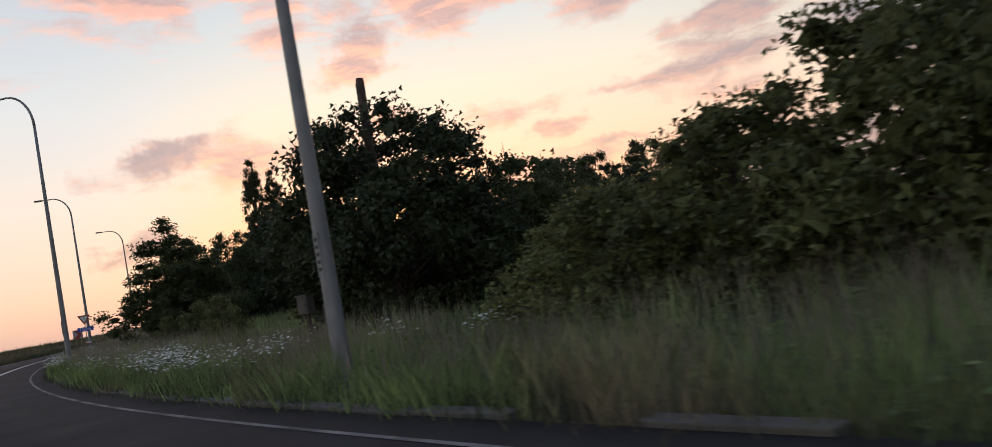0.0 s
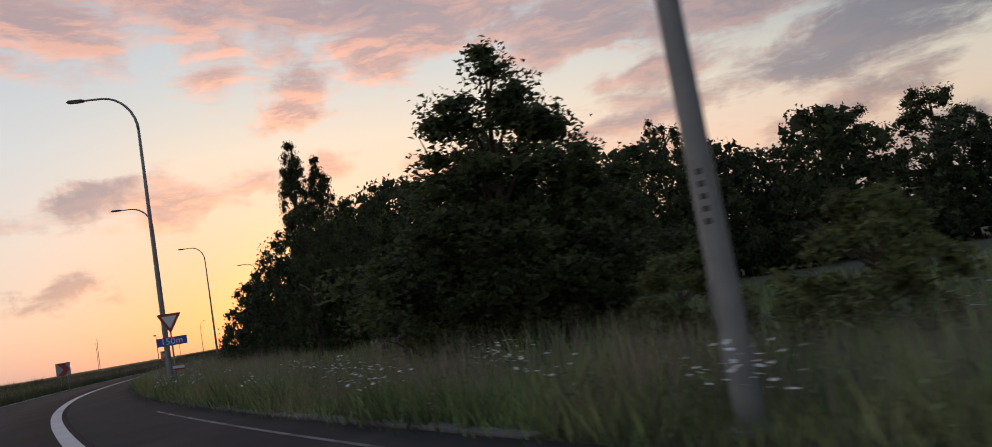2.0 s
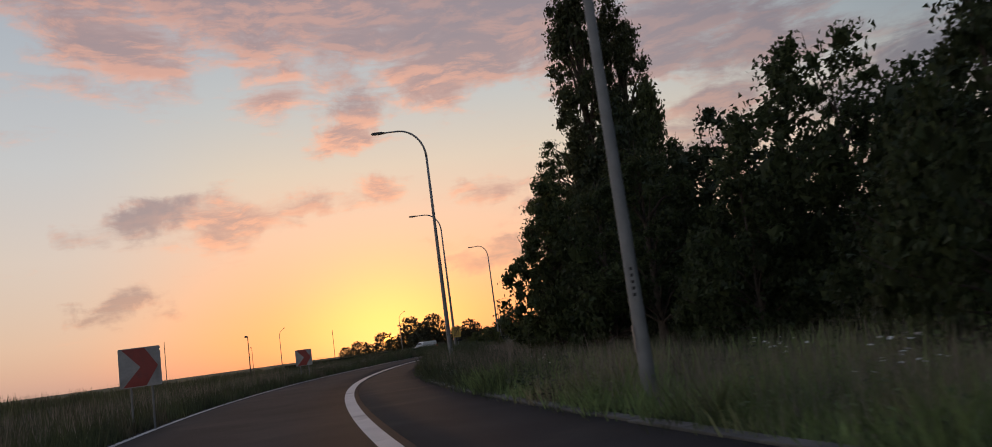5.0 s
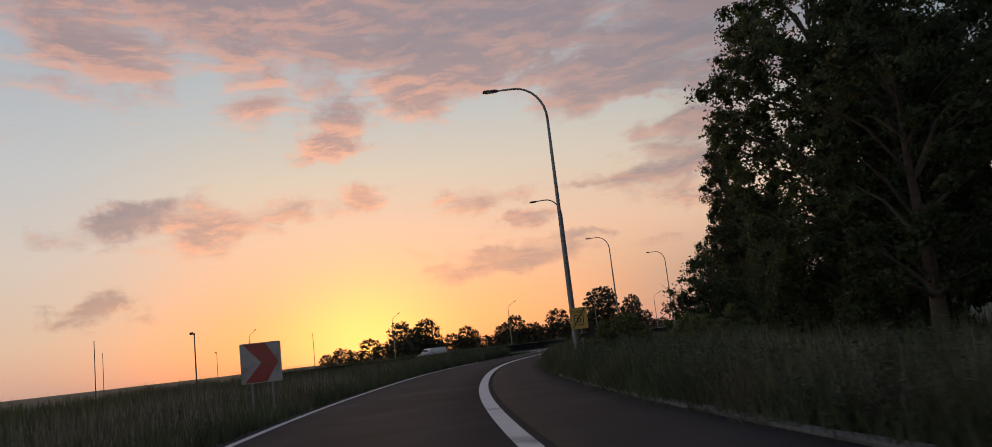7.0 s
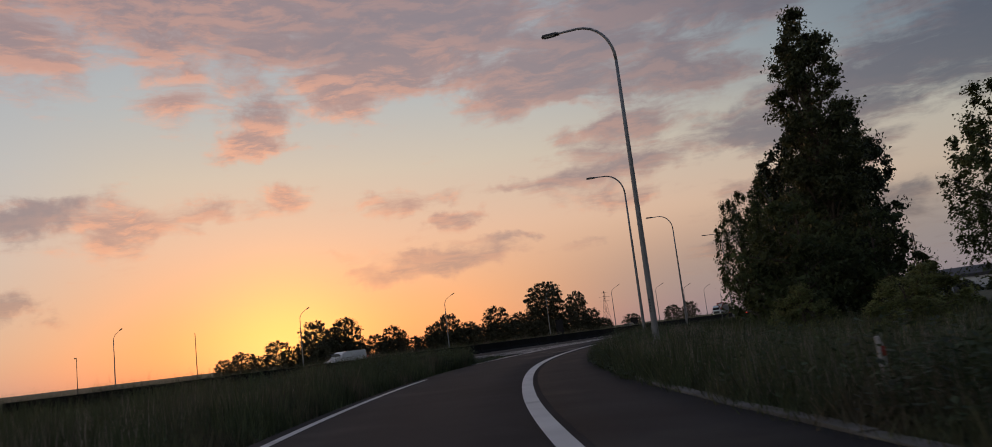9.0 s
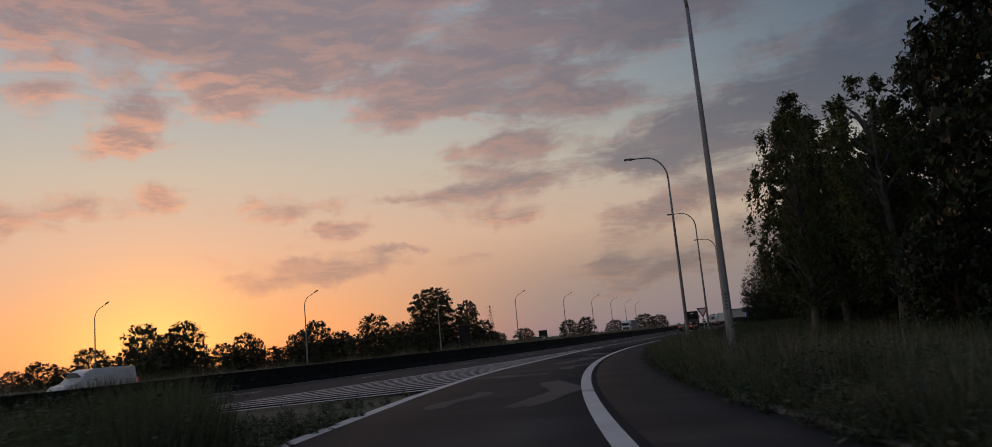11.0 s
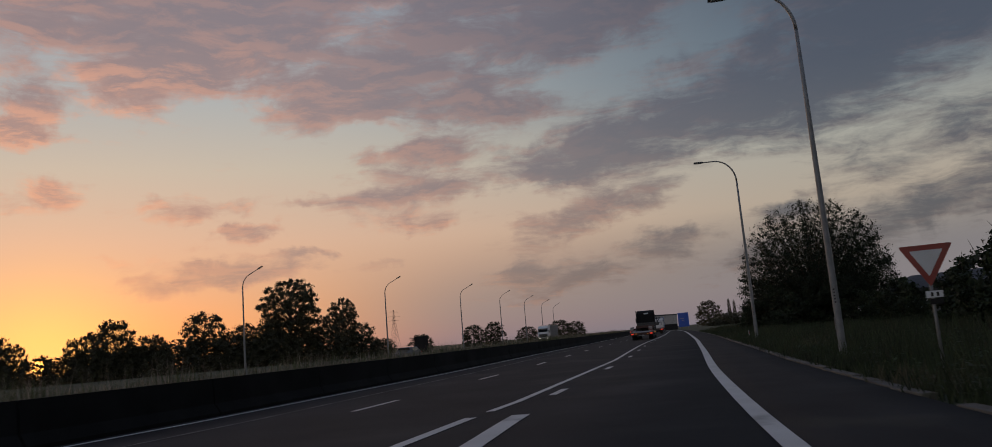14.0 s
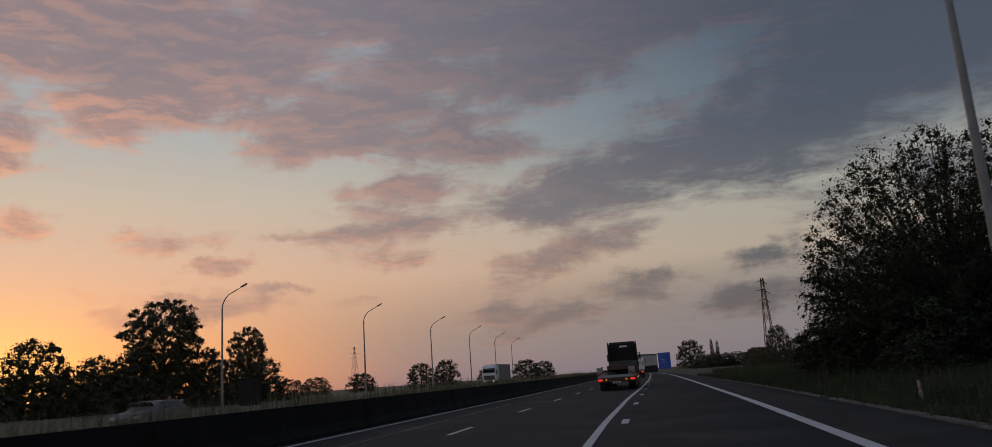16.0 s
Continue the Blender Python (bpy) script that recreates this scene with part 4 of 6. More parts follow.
grove(("maple", -18.6, 51.6, 7.75, 1.38, 100), ("hedge", -18.0, 50.8, 3.8, 0.9, 200), ("hedge", -18.6, 54.8, 6.4, 0.85, 80))
# dark row across the meadow
grove(("oak2_back", -24.0, 88.0, 11.0, 1.0, 10), ("oak_back", -18.0, 91.0, 11.0, 1.05, 80), ("oak2_back", -12.0, 90.0, 10.8, 1.05, 160), ("oak_back", -6.0, 92.0, 11.7, 1.05, 230), ("birch", -1.5, 101.0, 15.2, 1.0, 0), ("oak2_back", 0.5, 90.0, 10.8, 1.0, 300), ("oak_back", 7.0, 88.0, 11.4, 1.0, 30), ("airy", 11.0, 93.0, 11.8, 1.0, 0), ("oak2_back", 14.5, 84.0, 9.0, 1.0, 100))
grove(("airy", 17.0, 90.0, 12.0, 1.0, 90), ("oak_back", 20.0, 78.0, 9.0, 1.0, 190))
grove(("hedge_back", -21.0, 85.0, 6.6, 0.95, 10), ("hedge_back", -14.5, 86.5, 7.4, 0.95, 90), ("hedge_back", -8.5, 86.5, 7.4, 0.95, 170), ("hedge_back", -2.5, 86.0, 7.4, 0.95, 250), ("hedge_back", 4.0, 84.5, 7.4, 0.95, 320), ("hedge_back", 10.5, 82.0, 7.2, 0.95, 60), ("hedge_back", 17.0, 77.0, 6.4, 1.0, 130))
grove(("oak_back", 3.5, 96.0, 10.2, 1.0, 240), ("oak2_back", 22.0, 84.0, 9.4, 1.1, 20), ("hedge_back", 14.0, 62.0, 5.6, 1.0, 20))
# the belt beside the slip road
grove(("blossom", -22.3, 59.2, 3.1, 0.66, 0), ("blossom", -24.8, 73.5, 2.2, 0.9, 120), ("airy", -27.4, 69.3, 7.4, 0.72, 30), ("oak2", -31.3, 77.8, 7.1, 0.85, 200), ("hedge", -36.7, 91.8, 6.0, 0.65, 10), ("sapling", -26.5, 71.6, 6.8, 0.75, 70), ("sapling", -23.5, 69.0, 6.4, 0.75, 170), ("hedge_back", 12.2, 48.5, 4.2, 1.0, 20), ("hedge_back", 15.0, 55.0, 4.4, 1.0, 90))
grove(("oak", -25.8, 79.5, 9.0, 0.85, 20), ("airy", -21.5, 83.5, 9.4, 1.0, 60), ("oak2_back", -20.5, 75.0, 7.0, 0.9, 130), ("airy", -16.5, 74.0, 7.6, 1.1, 210), ("oak_back", -14.0, 68.0, 7.0, 0.95, 280))
grove(("oak2", -28.0, 87.5, 8.2, 0.9, 30), ("oak_back", -25.5, 94.0, 12.2, 0.9, 100), ("hedge_back", -31.0, 91.5, 5.6, 0.85, 150), ("oak2", -30.6, 100.0, 10.6, 0.9, 200), ("hedge", -34.6, 98.6, 6.0, 0.85, 270), ("oak", -33.0, 106.5, 10.6, 0.85, 340))
grove(("hedge", -37.0, 106.0, 6.0, 0.8, 30), ("oak2", -35.5, 112.5, 9.8, 0.85, 60), ("airy", -39.5, 111.5, 8.4, 1.0, 120), ("hedge", -41.0, 115.5, 7.6, 0.85, 190), ("sapling", -43.3, 117.5, 8.8, 0.8, 300), ("hedge", -41.6, 121.5, 6.8, 0.8, 70))
grove(("poplar", -39.6, 125.9, 24.6, 0.68, 0), ("poplar", -36.9, 127.2, 22.6, 0.68, 90), ("oak2", -38.0, 122.5, 13.6, 0.66, 20), ("sapling", -36.6, 121.5, 14.2, 0.52, 250))
grove(("airy", -40.5, 139.0, 11.0, 1.1, 40), ("airy", -36.0, 146.0, 16.0, 0.85, 100), ("airy", -35.0, 150.5, 16.0, 0.9, 170), ("oak", -34.5, 143.0, 14.0, 0.75, 240), ("ash", -38.0, 150.2, 19.5, 0.98, 0), ("shaded", -34.6, 149.5, 14.0, 0.8, 50), ("hedge", -39.4, 152.3, 4.6, 0.8, 0), ("hedge", -38.0, 146.0, 5.5, 0.9, 60), ("hedge", -36.5, 152.5, 5.6, 0.9, 160))
# second row hidden behind the belt, added to block sky light through its gaps
grove(("oak2_back", -20.0, 90.0, 9.4, 1.0, 10), ("oak_back", -22.0, 99.0, 9.6, 1.0, 70), ("oak2_back", -25.0, 105.0, 9.6, 1.0, 140), ("oak_back", -27.5, 111.5, 9.4, 1.0, 210), ("oak2_back", -30.5, 118.0, 9.4, 1.0, 280), ("hedge_back", -28.0, 92.5, 6.0, 0.95, 20), ("hedge_back", -29.0, 104.0, 6.0, 0.95, 100), ("hedge", -32.5, 110.5, 6.0, 0.95, 190), ("hedge_back", -24.0, 86.0, 5.6, 0.95, 280), ("hedge", -36.0, 118.0, 6.0, 0.95, 330), ("hedge_back", -24.0, 76.0, 5.0, 0.9, 60))
# round the house
grove(("poplar", -26.6, 204.5, 23.8, 0.98, 30), ("hedge", -32.0, 199.0, 8.6, 0.95, 110), ("hedge", -28.5, 196.5, 7.0, 0.9, 10), ("birch", -30.6, 181.0, 10.8, 1.0, 60), ("hedge", -27.0, 184.0, 4.4, 0.9, 60), ("hedge", -23.5, 187.5, 4.2, 0.9, 200), ("bush", -34.5, 183.0, 2.6, 1.2, 10), ("bush", -38.5, 178.5, 2.0, 1.3, 90), ("bush", -36.8, 190.5, 2.4, 1.2, 190))
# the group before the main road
grove(("shaded", -22.6, 212.0, 17.8, 0.85, 0), ("shaded", -18.0, 217.0, 18.5, 0.75, 70), ("birch", -22.0, 222.5, 14.5, 1.0, 150), ("shaded", -15.5, 225.0, 17.0, 0.8, 200), ("poplar", -14.2, 240.0, 19.0, 1.15, 60), ("birch", -18.4, 231.5, 14.0, 1.0, 250), ("shaded", -12.0, 233.5, 14.0, 0.8, 310), ("birch", -9.5, 236.0, 13.0, 1.0, 130), ("birch", -9.4, 241.0, 12.5, 0.9, 20), ("birch", -23.6, 227.8, 14.0, 0.85, 200))
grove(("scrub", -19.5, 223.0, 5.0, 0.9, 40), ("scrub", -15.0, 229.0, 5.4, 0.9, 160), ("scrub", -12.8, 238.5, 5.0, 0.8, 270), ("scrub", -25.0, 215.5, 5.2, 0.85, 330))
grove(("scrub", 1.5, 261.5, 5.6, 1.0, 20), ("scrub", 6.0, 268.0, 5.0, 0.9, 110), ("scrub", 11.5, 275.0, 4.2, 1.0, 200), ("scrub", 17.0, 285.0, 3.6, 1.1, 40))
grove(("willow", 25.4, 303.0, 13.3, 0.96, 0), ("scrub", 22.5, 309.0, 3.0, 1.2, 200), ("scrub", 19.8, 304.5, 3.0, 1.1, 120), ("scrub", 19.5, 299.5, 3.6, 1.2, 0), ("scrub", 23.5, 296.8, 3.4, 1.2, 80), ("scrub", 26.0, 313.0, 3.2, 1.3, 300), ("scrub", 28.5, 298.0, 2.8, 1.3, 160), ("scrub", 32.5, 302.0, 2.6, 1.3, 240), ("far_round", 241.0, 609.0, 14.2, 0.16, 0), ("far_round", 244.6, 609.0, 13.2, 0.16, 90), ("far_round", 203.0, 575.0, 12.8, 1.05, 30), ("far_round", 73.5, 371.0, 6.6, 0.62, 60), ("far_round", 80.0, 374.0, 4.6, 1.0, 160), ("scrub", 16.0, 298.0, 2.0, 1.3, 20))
grove(("bush", -49.9, 150.6, 1.9, 1.0, 20), ("bush", -48.6, 151.8, 2.2, 1.1, 140), ("bush", -50.6, 155.6, 1.6, 1.1, 250))
grove(("far_round", 106.0, 414.0, 3.4, 1.6, 0), ("far_round", 116.0, 424.0, 4.0, 1.6, 40), ("far_round", 124.0, 436.0, 4.4, 1.6, 80), ("far_round", 133.0, 446.0, 5.0, 1.6, 90), ("far_round", 146.0, 462.0, 5.4, 1.6, 200), ("far_round", 66.0, 366.0, 3.2, 1.5, 300), ("far_round", 84.0, 386.0, 3.6, 1.5, 30))
for k in range(-20, 16, 5):
    plant("scrub", 35.4 + 0.34 * k, 276.6 - 0.94 * k, 2.1, 1.5, k * 40)
# the low row behind the round tree
for k, (x, y, h) in enumerate([(179.1, 530.5, 5.0), (186, 535, 5.6), (192.5, 536, 5.4), (199, 537, 5.6), (201, 530, 6.0), (198, 519, 6.0), (172, 527, 3.6), (188, 505, 5.6)]):
    plant("far", x, y, h, 1.7, k * 61, label="distant dark thicket of bushes")
# the far row across the main road
for k, (x, y, h) in enumerate([(-106, 380, 4.5), (-97, 385, 6), (-88, 390, 7), (-79, 396, 5.5), (-71, 399, 5), (-69, 401.5, 5.5), (-50, 411, 6), (-47, 412, 6.5), (-39, 417, 7), (-29, 423, 7.5), (-20, 428, 8), (-11, 433, 8), (-5, 437, 8.5), (1, 441, 7), (9, 446, 4.5), (-110, 377, 6), (-92.5, 391, 7.5), (-84, 396, 7.5), (-62, 405, 5.5), (-58, 407, 5.5), (-54, 410, 6), (-43.5, 415.5, 7), (-34, 421, 7.5), (-24.5, 427, 8)]):
    plant("far", x, y, h, 1.35, k * 47, label="distant dark thicket of bushes")
grove(("far_round", -101.3, 382.7, 8.4, 1.1, 0), ("far_round", -91.0, 388.6, 13.2, 0.85, 50), ("far_round", -82.5, 393.4, 13.4, 0.85, 100), ("far_round", -86.0, 396.0, 11.0, 1.0, 170), ("far_round", -74.0, 398.0, 7.4, 1.1, 10), ("far_round", -68.5, 400.1, 9.6, 0.8, 150), ("far_round", -53.5, 408.5, 9.6, 0.8, 200), ("far_round", -65.8, 403.0, 8.0, 0.6, 20), ("far_round", -57.0, 406.5, 8.4, 0.5, 70), ("far_round", -50.3, 411.5, 11.8, 0.85, 250), ("far_round", -44.0, 413.0, 8.4, 1.1, 30), ("far_round", -33.8, 420.9, 12.8, 0.9, 300), ("far_round", -25.0, 426.5, 10.0, 1.0, 340))
grove(("far_tall", -14.6, 430.5, 19.8, 1.05, 0), ("far_round", -8.0, 434.0, 11.0, 1.0, 60), ("far_tall", 2.4, 460.0, 16.8, 0.72, 120), ("far_round", 4.0, 442.0, 9.0, 1.0, 170), ("far_round", -18.0, 429.0, 11.0, 1.0, 20), ("far_round", -114.0, 374.0, 4.6, 1.2, 240), ("far_round", 60.0, 520.0, 8.0, 1.2, 80), ("far_round", 72.0, 530.0, 9.0, 1.0, 190), ("far_round", 46.0, 545.0, 6.5, 1.6, 10), ("far_round", 30.0, 540.0, 6.0, 1.7, 110), ("far_round", 150.0, 640.0, 10.0, 1.5, 40), ("far_round", 165.0, 650.0, 9.0, 1.5, 140), ("far_round", 135.0, 650.0, 8.0, 1.6, 240))

# ---------------------------------------------------------------- street lamps


def street_lamp(m, h, arm, label, group, bow=86.0):
    """A tapered column that bends over into an arm along -x, with a flat lamp head."""
    root = thing("street_lamp", m, label, "street lamp", group)
    pts, rad = [], []
    for z in (-0.3, 0.0, 2.0, 5.0, 8.0, h - 1.75):
        pts.append((0, 0, z))
        rad.append(0.125 - 0.0058 * max(z, 0))
    r0 = 1.45
    for k in range(1, 9):
        t = k / 8 * math.radians(bow)
        pts.append((-r0 + r0 * math.cos(t), 0, h - 1.75 + r0 * math.sin(t) * 1.12))
        rad.append(0.062 - 0.002 * k)
    part("column", tube(pts[:6], rad[:6], 12), GALVA, root, smooth=True)
    end = pts[-1]
    slope = math.tan(math.radians(88.0 - bow))
    top = end[2] + (arm - 0.55 + end[0]) * slope
    tip_z = top + 0.3 * slope
    dh = tip_z - h
    lean = 2.0 + max(0.0, 86.0 - bow)
    pts2 = pts[5:] + [(-arm + 0.55, 0, top)]
    part("arm", tube(pts2, rad[5:] + [0.042], 10), GALVA, root, smooth=True)
    hd = part("lamp_head", box((0.72, 0.27, 0.11), (-arm + 0.28, 0, h + dh + 0.01), (0, lean, 0), 0.035, taper=0.8), DARKSTEEL, root, "dark flat lamp head")
    part("lens", box((0.46, 0.2, 0.03), (-arm + 0.24, 0, h + dh - 0.05), (0, lean, 0), 0.008), LAMPGLASS, hd)
    part("spigot", box((0.16, 0.09, 0.09), (-arm + 0.56, 0, top + 0.01), (0, lean, 0), 0.02), DARKSTEEL, hd)
    part("base_flange", tube([(0, 0, -0.06), (0, 0, 0.03)], [0.2, 0.2], 14), GALVA, root)
    door = part("service_door", box((0.012, 0.1, 0.42), (-0.122, 0, 1.05), (0, 0, 0), 0.004), GALVA, root)
    tag = part("number_strip", box((0.10, 0.012, 0.62), (-0.03, -0.112, 1.95), (0, 0, -12)), GALVA, root, "pale strip with dark bars")
    for k in range(5):
        part("strip_mark", box((0.05, 0.004, 0.05), (-0.032, -0.120, 1.74 + k * 0.105), (0, 0, -12)), SIGN_BLACK, tag)
    return root


RIGHT_POLES = [(1.26, 14.97), (-17.51, 38.2), (-32.94, 65.33), (-43.26, 91.44), (-49.16, 119.39), (-51.53, 147.87), (-48.8, 177.36), (-40.86, 207.71), (-28.71, 234.26), (-13.22, 259.86), (2.9, 284.67)]
RIGHT_HEADS = [(-0.9, 15.6), (-19.75, 38.68), (-35.91, 65.16), (-46.08, 91.04), (-51.86, 119.5), (-54.39, 148.27), (-51.45, 178.91), (-43.29, 208.71), (-31.17, 235.55), (-15.53, 261.56), (0.67, 286.29)]
first = None
for (x, y), (hx, hy) in zip(RIGHT_POLES, RIGHT_HEADS):
    yaw = math.degrees(math.atan2(y - hy, x - hx))
    m = pose(x, y, -0.05, 0, 0, yaw)
    if first is None:
        first = street_lamp(m, 13.0, 2.75, "tall grey street lamp with a curved arm beside the slip road", "street lamps of the slip road")
    else:
        copy_thing(first, m)
LEFT_POLES = [(-118.0, 309.0), (-82.0, 307.6), (-53.2, 313.3), (-29.1, 331.6), (-8.5, 352.4), (9.7, 373.8), (25.6, 396.4), (41.0, 420.6), (56.5, 446.0), (71.5, 471.5)]
first = None
for k, (x, y) in enumerate(LEFT_POLES):
    yaw = 149.0
    m = pose(x, y, -0.05, 0, 0, yaw)
    if first is None:
        first = street_lamp(m, 11.3, 2.5, "slim street lamp on the far side of the main road", "street lamps of the main road", 62.0)
    else:
        copy_thing(first, m)

# ---------------------------------------------------------------- signs


def text_mesh(body, size, mat, parent, m, thick=0.004, name="lettering"):
    cu = bpy.data.curves.new(name, "FONT")
    cu.body, cu.size, cu.extrude, cu.align_x, cu.align_y = body, size, thick, "CENTER", "CENTER"
    tmp = bpy.data.objects.new(name, cu)
    scene.collection.objects.link(tmp)
    dg = bpy.context.evaluated_depsgraph_get()
    me = bpy.data.meshes.new_from_object(tmp.evaluated_get(dg))
    bpy.data.objects.remove(tmp)
    me.materials.clear()
    me.materials.append(mat)
    ob = new(name, me)
    ob.parent = parent
    ob.matrix_basis = m
    return ob


def rounded(pts, r, n=4):
    out = []
    m = len(pts)
    for i in range(m):
        p, a, b = Vector(pts[i]), Vector(pts[i - 1]), Vector(pts[(i + 1) % m])
        u, w = (a - p).normalized() * r, (b - p).normalized() * r
        for k in range(n + 1):
            t = k / n
            q = (p + u) * (1 - t) ** 2 + p * 2 * t * (1 - t) + (p + w) * t * t
            out.append((q.x, q.y))
    return out


def yield_sign(x, y, yaw, side, top, label, plate):
    """A give-way triangle on a post, facing -y before it is turned."""
    root = thing("give_way_sign", pose(x, y, -0.08, 0, 0, yaw), label, "road sign", "give-way signs")
    h = side * 0.866
    tri = [(-side / 2, top), (side / 2, top), (0, top - h)]
    part("post", tube([(0, 0.05, -0.3), (0, 0.05, top)], 0.035, 10), GALVA, root, smooth=True)
    part("panel", prism(rounded(tri, 0.06), 0.02), SIGN_RED, root, "red-bordered triangle")
    k = 0.62
    cz = top - h / 3
    inner = [(a * k, cz + (b - cz) * k) for a, b in tri]
    part("white_field", prism(rounded(inner, 0.03), 0.006, pose(0, -0.005, 0)), SIGN_WHITE, root)
    part("back_rail", box((side * 0.6, 0.03, 0.04), (0, 0.03, top - 0.16)), GALVA, root)
    if plate == "150m":
        z = top - h - 0.30
        part("distance_plate", prism(rounded([(-0.56, z - 0.165), (0.56, z - 0.165), (0.56, z + 0.165), (-0.56, z + 0.165)], 0.03), 0.02), SIGN_BLUE, root, "blue plate reading 150m")
        text_mesh("150m", 0.36, SIGN_WHITE, root, pose(0, -0.006, z, 90, 0, 0))
        part("low_plate", box((0.42, 0.02, 0.16), (0.12, 0.0, 0.95), (0, 3, 0), 0.006), SIGN_WHITE, root, "small pale plate with a red lower edge")
        part("red_edge", box((0.42, 0.008, 0.06), (0.122, -0.012, 0.9), (0, 3, 0)), SIGN_RED, root)
    else:
        z = top - h - 0.16
        part("distance_plate", box((0.34, 0.02, 0.15), (0.04, 0, z), bevel=0.006), SIGN_WHITE, root, "small white plate with dark marks")
        for dx in (-0.05, 0.06):
            part("plate_mark", box((0.05, 0.006, 0.09), (0.04 + dx, -0.012, z)), SIGN_BLACK, root)
        part("low_plate", box((0.26, 0.02, 0.12), (0.06, 0, z - 0.16), bevel=0.006), SIGN_BACK, root)
    return root


yield_sign(-31.78, 63.0, 21.0, 0.91, 3.10, "red and white give-way sign over a blue distance plate", "150m")
yield_sign(-17.87, 252.1, -40.0, 1.08, 2.74, "red and white give-way sign with a small plate below", "small")


def chevron_panel(x, y, yaw, size, mid, arrow=True):
    root = thing("chevron_board", pose(x, y, -0.08, 0, 0, yaw), "square white board with a broad red chevron pointing along the bend", "road sign", "chevron boards")
    w = size / 2
    part("board", prism(rounded([(-w, mid - w), (w, mid - w), (w, mid + w), (-w, mid + w)], 0.05), 0.03), SIGN_GREY, root)
    t = w * 0.62
    for sgn in (1, -1):
        arm = [(-t - 0.12, mid + sgn * w * 0.96), (0.26 * w, mid + sgn * w * 0.96), (w * 0.86, mid), (0.02 * w, mid)]
        part("chevron_arm", prism(arm, 0.008, pose(0, -0.006 if sgn > 0 else -0.007, 0)), SIGN_RED, root)
    part("back", box((size * 0.94, 0.02, size * 0.94), (0, 0.045, mid)), SIGN_BACK, root)
    for dx in (-w * 0.5, w * 0.5):
        part("post", tube([(dx, 0.08, -0.3), (dx, 0.08, mid + w * 0.7)], 0.03, 8), GALVA, root)
    return root


chevron_panel(-56.43, 101.4, 19.0, 1.14, 1.90)
chevron_panel(-61.83, 136.85, 8.0, 1.18, 1.70)


def detour_board():
    """A yellow board that ends a marked diversion."""
    root = thing("yellow_board", pose(-51.3, 147.6, -0.08, 0, 0, -4.0), "yellow board reading route 0, struck through in black", "road sign")
    part("panel", prism(rounded([(-0.37, 1.70), (0.37, 1.70), (0.37, 2.62), (-0.37, 2.62)], 0.05), 0.02), SIGN_YELLOW, root)
    text_mesh("route", 0.27, SIGN_BLACK, root, pose(0, -0.006, 2.46, 90, 0, 0))
    text_mesh("0", 0.36, SIGN_BLACK, root, pose(0, -0.006, 2.08, 90, 0, 0))
    for dx, dz, sx, sz in ((-0.19, 2.08, 0.03, 0.42), (0.19, 2.08, 0.03, 0.42), (0, 2.29, 0.41, 0.03), (0, 1.87, 0.41, 0.03)):
        part("frame_bar", box((sx, 0.008, sz), (dx, -0.004, dz)), SIGN_BLACK, root)
    part("strike", box((0.045, 0.008, 1.0), (0, -0.010, 2.16), (0, 35, 0)), SIGN_BLACK, root)
    part("post", tube([(0.06, 0.06, -0.3), (0.06, 0.06, 2.5)], 0.03, 8), GALVA, root)
    part("low_box", box((0.44, 0.1, 0.15), (0.22, 0, 1.42), (0, -4, 0), 0.01), SIGN_BACK, root, "dark grey box at the foot")


detour_board()


def marker_post(x, y, yaw, z):
    root = thing("marker_post", pose(x, y, z, 0, 0, yaw), "small white marker post in the grass", "marker post", "marker posts")
    part("post", tube([(0, 0, 0), (0, 0, 0.75), (-0.03, 0, 0.92)], [0.05, 0.05, 0.03], 8), SIGN_GREY, root)
    part("reflector", box((0.05, 0.012, 0.12), (0, -0.05, 0.74)), SIGN_RED, root)
    return root


for sv, off, z in ((172.0, 5.2, -0.08), (319.9, 7.9, -0.4)):
    p = ramp_at(sv, off)
    marker_post(p[0], p[1], 0, z)


def sign_back(x, y, yaw, w, low, high, label):
    root = thing("road_sign", pose(x, y, -0.08, 0, 0, yaw), label, "road sign", "signs facing away")
    part("panel", box((w, 0.03, high - low), (0, 0, (low + high) / 2), bevel=0.012), SIGN_BACK, root)
    for dx in (-w * 0.3, w * 0.3):
        part("post", tube([(dx, 0.05, -0.3), (dx, 0.05, high - 0.1)], 0.035, 8), GALVA, root)
    for z in (low + 0.3, high - 0.3):
        part("rail", box((w * 0.92, 0.03, 0.05), (0, -0.028, z)), SIGN_BACK, root)
    return root


sign_back(-38.5, 260.5, -18, 1.05, 0.55, 3.15, "tall dark back of a road sign behind the median barrier")
sign_back(-7.2, 338.2, -24, 1.75, 0.7, 2.75, "dark square back of a road sign in the far grass")


def direction_board(x, y, yaw):
    root = thing("direction_sign", pose(x, y, -0.08, 0, 0, yaw), "large blue direction sign beside the main road", "road sign")
    part("panel", box((3.9, 0.06, 5.2), (0, 0, 3.4), bevel=0.02), SIGN_BLUE, root)
    for k, wd in enumerate((1.3, 0.9)):
        part("writing_bar", box((wd, 0.01, 0.16), (-0.5 + 0.3 * k, -0.04, 3.9 - k * 0.8)), SIGN_GREY, root)
    for dx in (-1.4, 1.4):
        part("post", tube([(dx, 0.1, -0.3), (dx, 0.1, 5.9)], 0.08, 8), GALVA, root)


direction_board(132.5, 490.5, HW_YAW)


